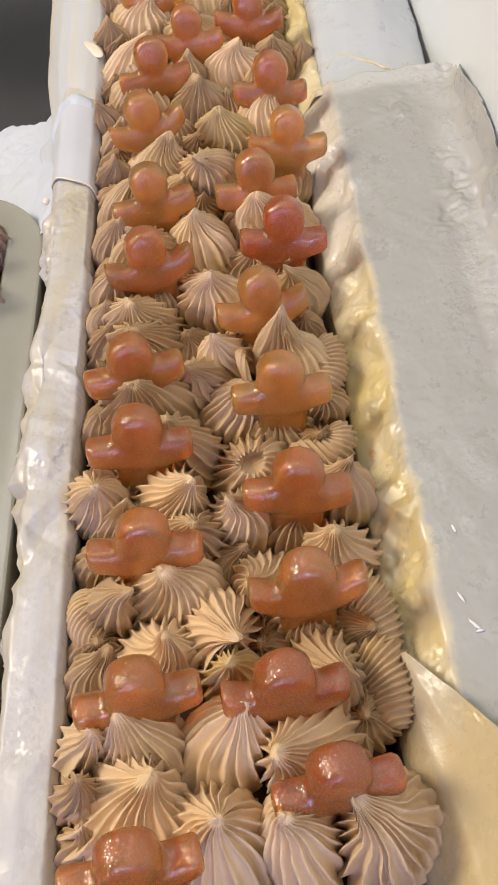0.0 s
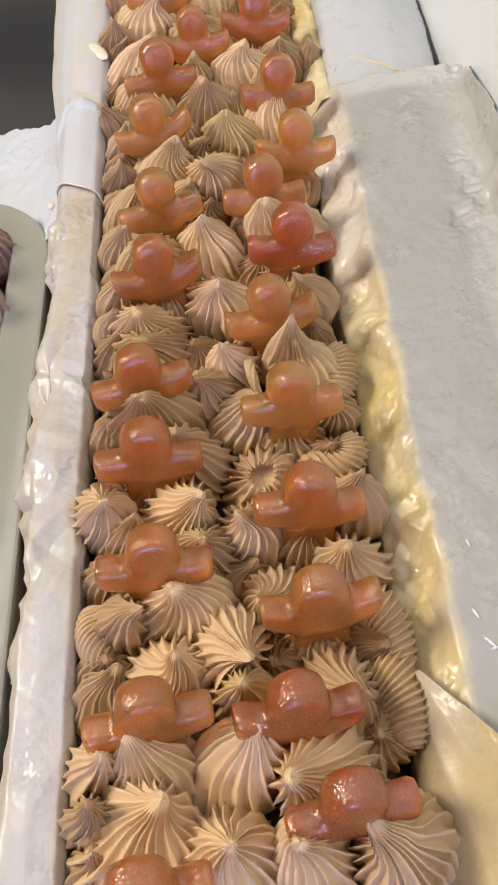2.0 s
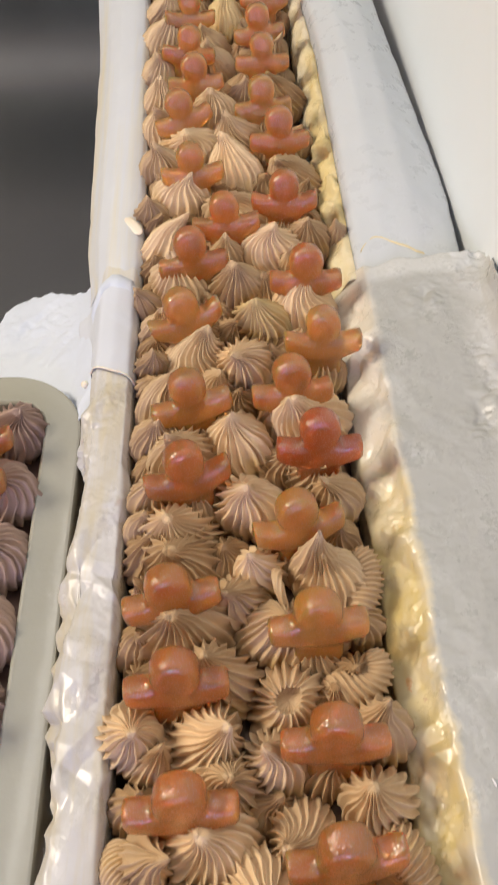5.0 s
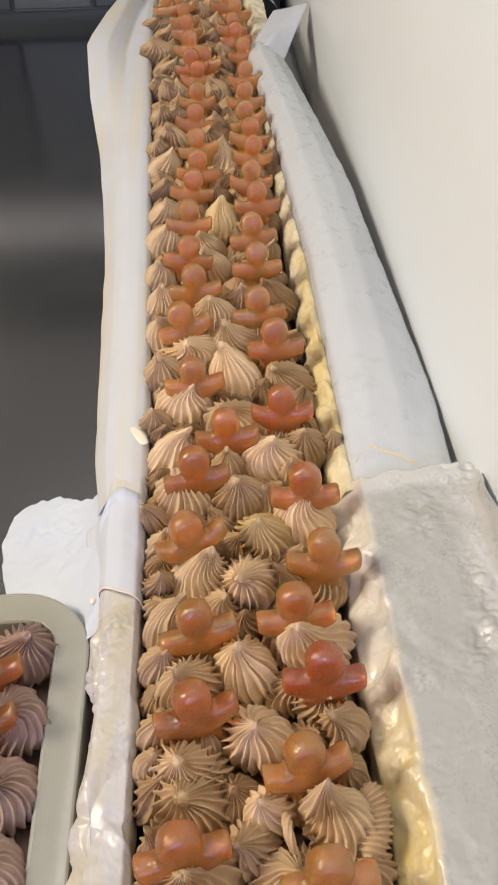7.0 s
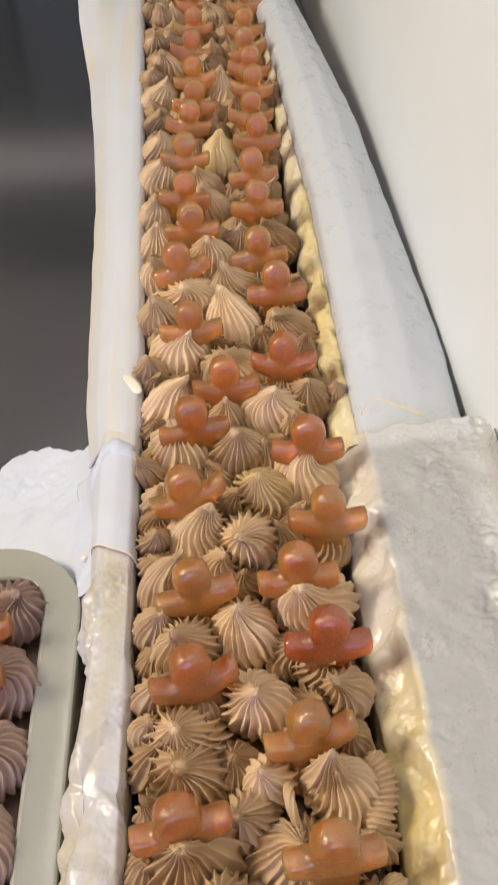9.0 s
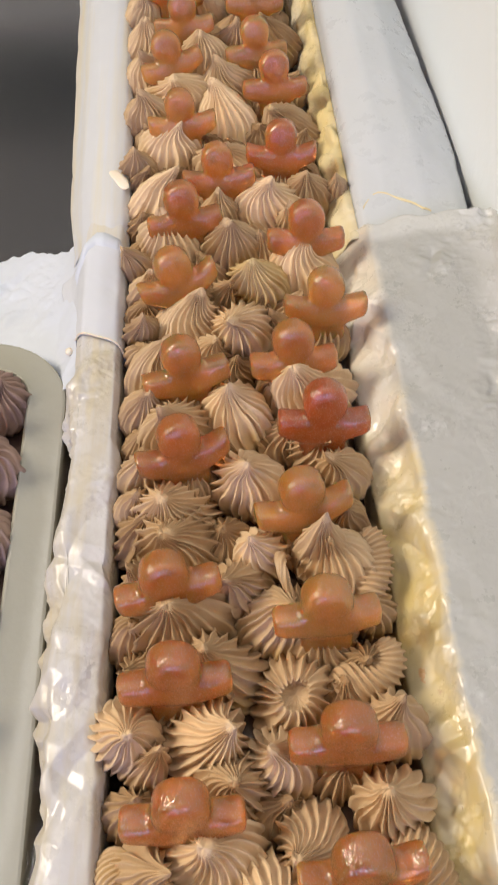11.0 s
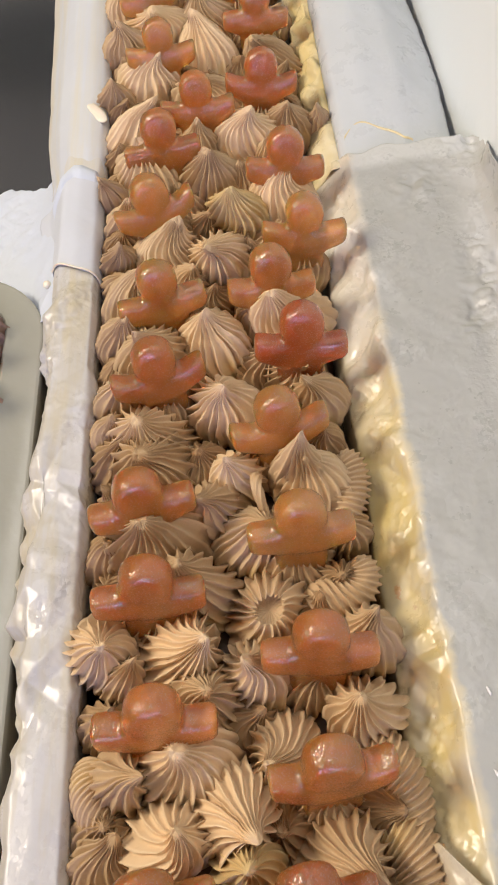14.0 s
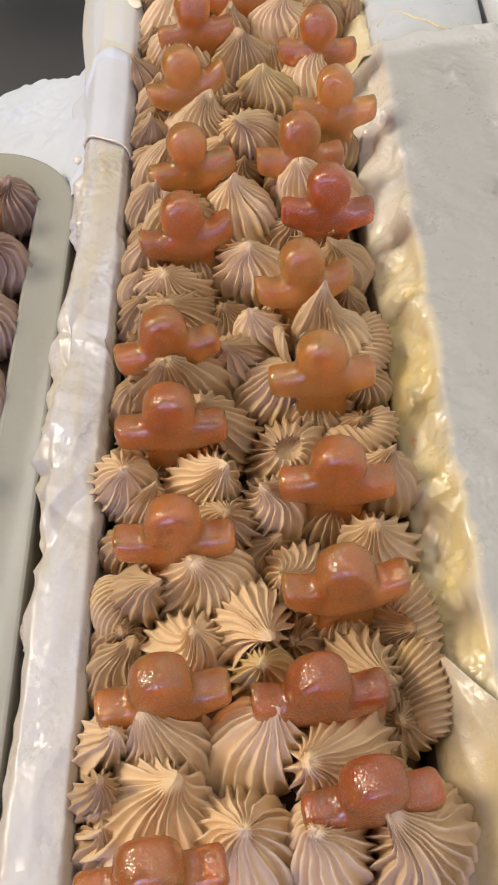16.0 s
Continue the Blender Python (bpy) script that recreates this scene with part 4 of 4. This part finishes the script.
dollop(-0.0300, 0.8590, 0.0151, -0.0033, -0.0116)
dollop(-0.0050, 0.8720, 0.0148, -0.0042, -0.0110)
dollop(0.0040, 0.9090, 0.0133, -0.0022, -0.0104)
dollop(-0.0340, 0.9100, 0.0133, 0.0030, -0.0102)
dollop(0.0040, 0.9110, 0.0160, -0.0020, -0.0070)
dollop(-0.0330, 0.9130, 0.0166, -0.0076, -0.0109)
dollop(-0.0470, 0.9370, 0.0137, -0.0011, -0.0109)
dollop(-0.0420, 0.9760, 0.0155, 0.0039, -0.0118)
dollop(0.0180, 0.9830, 0.0130, -0.0024, -0.0101)
dollop(0.0160, 1.0210, 0.0122, -0.0024, -0.0094)
dollop(-0.0520, 1.0280, 0.0197, -0.0050, -0.0120)
dollop(0.0050, 1.0680, 0.0127, 0.0014, -0.0101)
dollop(-0.0430, 1.0830, 0.0172, 0.0052, -0.0127)
dollop(-0.0070, 1.1090, 0.0146, -0.0016, -0.0116)
dollop(0.0130, 1.1170, 0.0148, -0.0020, -0.0116)
dollop(-0.0580, 1.1250, 0.0164, 0.0044, -0.0123)
dollop(-0.0030, 1.1570, 0.0137, -0.0013, -0.0109)
dollop(-0.0440, 1.1660, 0.0139, 0.0005, -0.0111)
dollop(0.0110, 1.1870, 0.0141, -0.0013, -0.0112)

dollop(0.0255, 0.2030, 0.0090, -0.002, -0.001, shade=0.7, high=0.028)

# ropes along the lining
rope((0.040, 0.092, 0.001), (0.050, 0.080, 0.004), (0.044, 0.066, 0.003), 0.0088)
rope((0.036, 0.113, 0.002), (0.049, 0.102, 0.004), (0.044, 0.086, 0.002), 0.0086)
rope((0.022, 0.158, 0.004), (0.045, 0.152, 0.006), (0.043, 0.172, 0.003), 0.0072)
rope((0.036, 0.186, 0.003), (0.047, 0.196, 0.004), (0.043, 0.214, 0.002), 0.0074)
rope((-0.040, 0.112, -0.001), (-0.046, 0.104, 0.003), (-0.036, 0.094, 0.003), 0.0070)

# lower stars that fill the gaps between the others, gap shade in their tone
fill = random.Random(5)
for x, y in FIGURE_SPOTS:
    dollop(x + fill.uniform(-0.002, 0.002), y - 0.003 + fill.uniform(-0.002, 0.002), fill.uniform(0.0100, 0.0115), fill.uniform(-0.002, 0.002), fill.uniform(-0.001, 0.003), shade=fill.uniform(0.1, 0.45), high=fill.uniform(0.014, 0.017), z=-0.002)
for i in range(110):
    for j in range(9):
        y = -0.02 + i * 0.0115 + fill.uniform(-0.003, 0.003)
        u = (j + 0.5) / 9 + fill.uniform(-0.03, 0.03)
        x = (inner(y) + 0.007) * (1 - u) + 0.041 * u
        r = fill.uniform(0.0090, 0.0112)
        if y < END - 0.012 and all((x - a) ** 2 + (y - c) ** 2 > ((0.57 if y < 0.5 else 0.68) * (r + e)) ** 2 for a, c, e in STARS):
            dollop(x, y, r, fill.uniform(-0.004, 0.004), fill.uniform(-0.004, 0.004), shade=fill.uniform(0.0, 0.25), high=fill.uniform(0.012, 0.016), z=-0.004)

# low stars pressed against the left lining, with gap shade in their tone
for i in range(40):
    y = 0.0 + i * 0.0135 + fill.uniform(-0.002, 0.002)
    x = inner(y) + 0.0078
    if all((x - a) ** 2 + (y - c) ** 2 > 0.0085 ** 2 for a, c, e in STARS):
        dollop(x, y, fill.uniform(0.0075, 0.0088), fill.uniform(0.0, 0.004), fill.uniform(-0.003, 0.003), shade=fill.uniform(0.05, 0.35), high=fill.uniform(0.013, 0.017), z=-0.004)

# ---- neighbouring mould ----
MX0, MX1, MY1 = -0.20, -0.0720, 0.325


def round_rect(x0, y0, x1, y1, r, n=8):
    pts = []
    for cx, cy, a0 in ((x1 - r, y1 - r, 0), (x0 + r, y1 - r, 90), (x0 + r, y0 + r, 180), (x1 - r, y0 + r, 270)):
        pts += [(cx + r * math.cos(radians(a0 + 90 * k / n)), cy + r * math.sin(radians(a0 + 90 * k / n))) for k in range(n + 1)]
    return pts


tray = tagged(new("silicone_mould"), "grey-green silicone mould filled with mauve frosting", "mould")
tray.location = (0, 0, TABLE)
levels = [(0.004, 0.001, 0.020), (0.001, 0.020, 0.032), (0.0, 0.050, 0.037), (0.0, 0.0535, 0.037), (0.0003, 0.0545, 0.037), (0.0010, 0.0549, 0.037), (0.0016, 0.0550, 0.036), (0.0142, 0.0542, 0.019), (0.0150, 0.0548, 0.018), (0.0156, 0.0549, 0.018), (0.0162, 0.0543, 0.017), (0.0168, 0.0535, 0.016), (0.0170, 0.052, 0.016), (0.0178, 0.030, 0.016), (0.019, 0.010, 0.016)]


def tray_part(name, some, bottom=False):
    verts, n = [], 0
    for inset, z, r in some:
        ring = round_rect(MX0 + inset, -0.20 + inset, MX1 - inset, MY1 - inset, r, 12)
        n = len(ring)
        verts += [(x, y, z) for x, y in ring]
    faces = grid_faces(len(some), n, True) + ([tuple(range(n))[::-1]] if bottom else [])
    child(new(name, mesh_of(name, verts, faces, SILICONE)), tray)


tray_part("outer_wall", levels[:5], True)
tray_part("rim", levels[4:12])
tray_part("inner_wall", levels[11:])
child(boxed("tray_base", (MX0 + 0.020, -0.179, 0.006), (MX1 - 0.020, MY1 - 0.020, 0.010), SILICONE), tray)
ring = round_rect(MX0 + 0.0185, -0.18, MX1 - 0.0185, MY1 - 0.0185, 0.015)
fill_verts = [(x, y, TABLE + 0.011) for x, y in ring] + [(x, y, TABLE + 0.040) for x, y in ring]
k = len(ring)
filling = new("mauve_filling", mesh_of("mauve_filling", fill_verts, grid_faces(2, k, True) + [tuple(range(k))[::-1], tuple(range(k, 2 * k))], MAUVE, False))
filling.color = (1, 1, 1, 0.0)
tagged(filling, "mauve frosting filling the silicone mould", "frosting")
for i in range(11):
    for j, x in enumerate((-0.1045, -0.1335, -0.162)):
        y = 0.291 - i * 0.0325 - (0.012 if j % 2 else 0)
        dollop(x + chance.uniform(-0.001, 0.001), y, chance.uniform(0.0150, 0.0158), chance.uniform(-0.003, 0.003), chance.uniform(-0.003, 0.003), MAUVE, twist=chance.uniform(0.2, 0.6),
               high=0.0165, z=TABLE + 0.049, group="stars in the silicone mould")
for y in (0.277, 0.2525, 0.155, 0.060):
    jelly_figure(-0.116 + chance.uniform(-0.003, 0.003), y, 0.009, 8, 4, group="jelly figures in the silicone mould", label="orange jelly figure stuck in the mauve frosting")

# ---- small things ----
SCUFF = material("white_paper_flake", (0.85, 0.84, 0.83), 0.35)


def strand(name, pts, r, mat, label, category):
    curve = bpy.data.curves.new(name, "CURVE")
    curve.dimensions, curve.bevel_depth, curve.bevel_resolution, curve.use_fill_caps = "3D", r, 4, True
    s = curve.splines.new("BEZIER")
    s.bezier_points.add(len(pts) - 1)
    for p, co in zip(s.bezier_points, pts):
        p.co, p.handle_left_type, p.handle_right_type = co, "AUTO", "AUTO"
    curve.materials.append(mat)
    ob = new(name, curve)
    ob.color = (1, 1, 1, 0.5)
    return tagged(ob, label, category)


def blob(name, at, size, mat, label, category, turn=0, tilt=0, rag=0.16):
    bm = bmesh.new()
    bmesh.ops.create_icosphere(bm, subdivisions=3, radius=1)
    for v in bm.verts:
        v.co *= 1 + rag * noise.noise(v.co * (1.3 + 2 * rag) + Vector(at) * 90)
    me = bpy.data.meshes.new(name)
    bm.to_mesh(me)
    bm.free()
    me.materials.append(mat)
    me.polygons.foreach_set("use_smooth", [True] * len(me.polygons))
    ob = new(name, me)
    ob.matrix_world = pose(*at, 0, tilt, turn) @ Matrix.Diagonal((*size, 1))
    ob.color = (1, 1, 1, 0.5)
    return tagged(ob, label, category)


rope((0.0110, 0.201, 0.010), (0.0080, 0.193, 0.022), (0.0135, 0.184, 0.008), 0.0021, ridges=6, turns=0.6, label="thin tan string of frosting drooping between stars")
blob("frosting_drip", (-0.0520, 0.414, 0.0070), (0.0034, 0.0088, 0.0018), CREAM, "cream frosting drip on the mould rim", "frosting drip", 30)
blob("frosting_crumb", (-0.0722, 0.3155, -0.0088), (0.0018, 0.0019, 0.0015), CREAM, "small cream frosting crumb on the tissue", "crumb")
for x, y, a, b, turn in ((0.0695, 0.1000, 0.0006, 0.0026, 25), (0.0717, 0.0912, 0.0007, 0.0032, 40), (0.0728, 0.0893, 0.0016, 0.0007, 10), (0.0722, 0.1230, 0.0005, 0.0020, 15)):
    blob("paper_flake", (x, y, 0.0120), (0.7 * a, 0.65 * b, 0.0005), SCUFF, "tiny white paper flake lying on the waxed sheet", "paper flake", turn, 0, 0.5)

roll_path = [(-0.0472, -0.004), (-0.0478, 0.001), (-0.0505, 0.0062), (-0.0575, 0.0082), (-0.0650, 0.0064), (-0.0690, -0.001), (-0.0700, -0.004)]
tissue_roll = sheet("rolled_hem", TISSUE, np.linspace(0.3575, 0.375, 32),
                    lambda y: [(x - 0.0012 * math.sin((y - 0.3575) * 180) * (x < -0.06), z - 0.0020 + 0.0042 * math.sin((y - 0.3575) * 180)) for x, z in roll_path],
                    lambda y, u: 0.0005, 21.3, 60, fine=1.4)
for v in tissue_roll.data.vertices:
    v.co.y -= 0.35 * (v.co.x + 0.055) + 1.5 * max(0.0, -0.061 - v.co.x)
child(tissue_roll, tissue)
strand("paper_edge", [(-0.0470, 0.3046, 0.0), (-0.0496, 0.3055, 0.0062), (-0.0575, 0.3085, 0.0076), (-0.0646, 0.3112, 0.0067), (-0.0677, 0.3124, 0.0015)], 0.00045, CREAM, "thin rolled white tissue edge over the rim", "tissue")
steps = np.linspace(0, 1, 40)
verts = []
for s in steps:
    x, y = 0.063 + 0.031 * s, 0.374 + 0.013 * math.sin(math.pi * min(1, 0.12 + s)) + 0.002 * math.sin(9 * s)
    for w in (-1, -0.4, 0.4, 1):
        yy = y + 0.0011 * w * (1 - 0.4 * s)
        pts = np.array(flap_path(yy))
        verts.append((x, yy, float(np.interp(x, pts[:, 0], pts[:, 1])) + 0.0006 - 0.0006 * w * w))
tagged(new("yellow_smear", mesh_of("yellow_smear", verts, grid_faces(40, 4), material("dried_batter", (0.70, 0.60, 0.36), 0.4))), "thin yellow batter streak on the parchment", "smear")
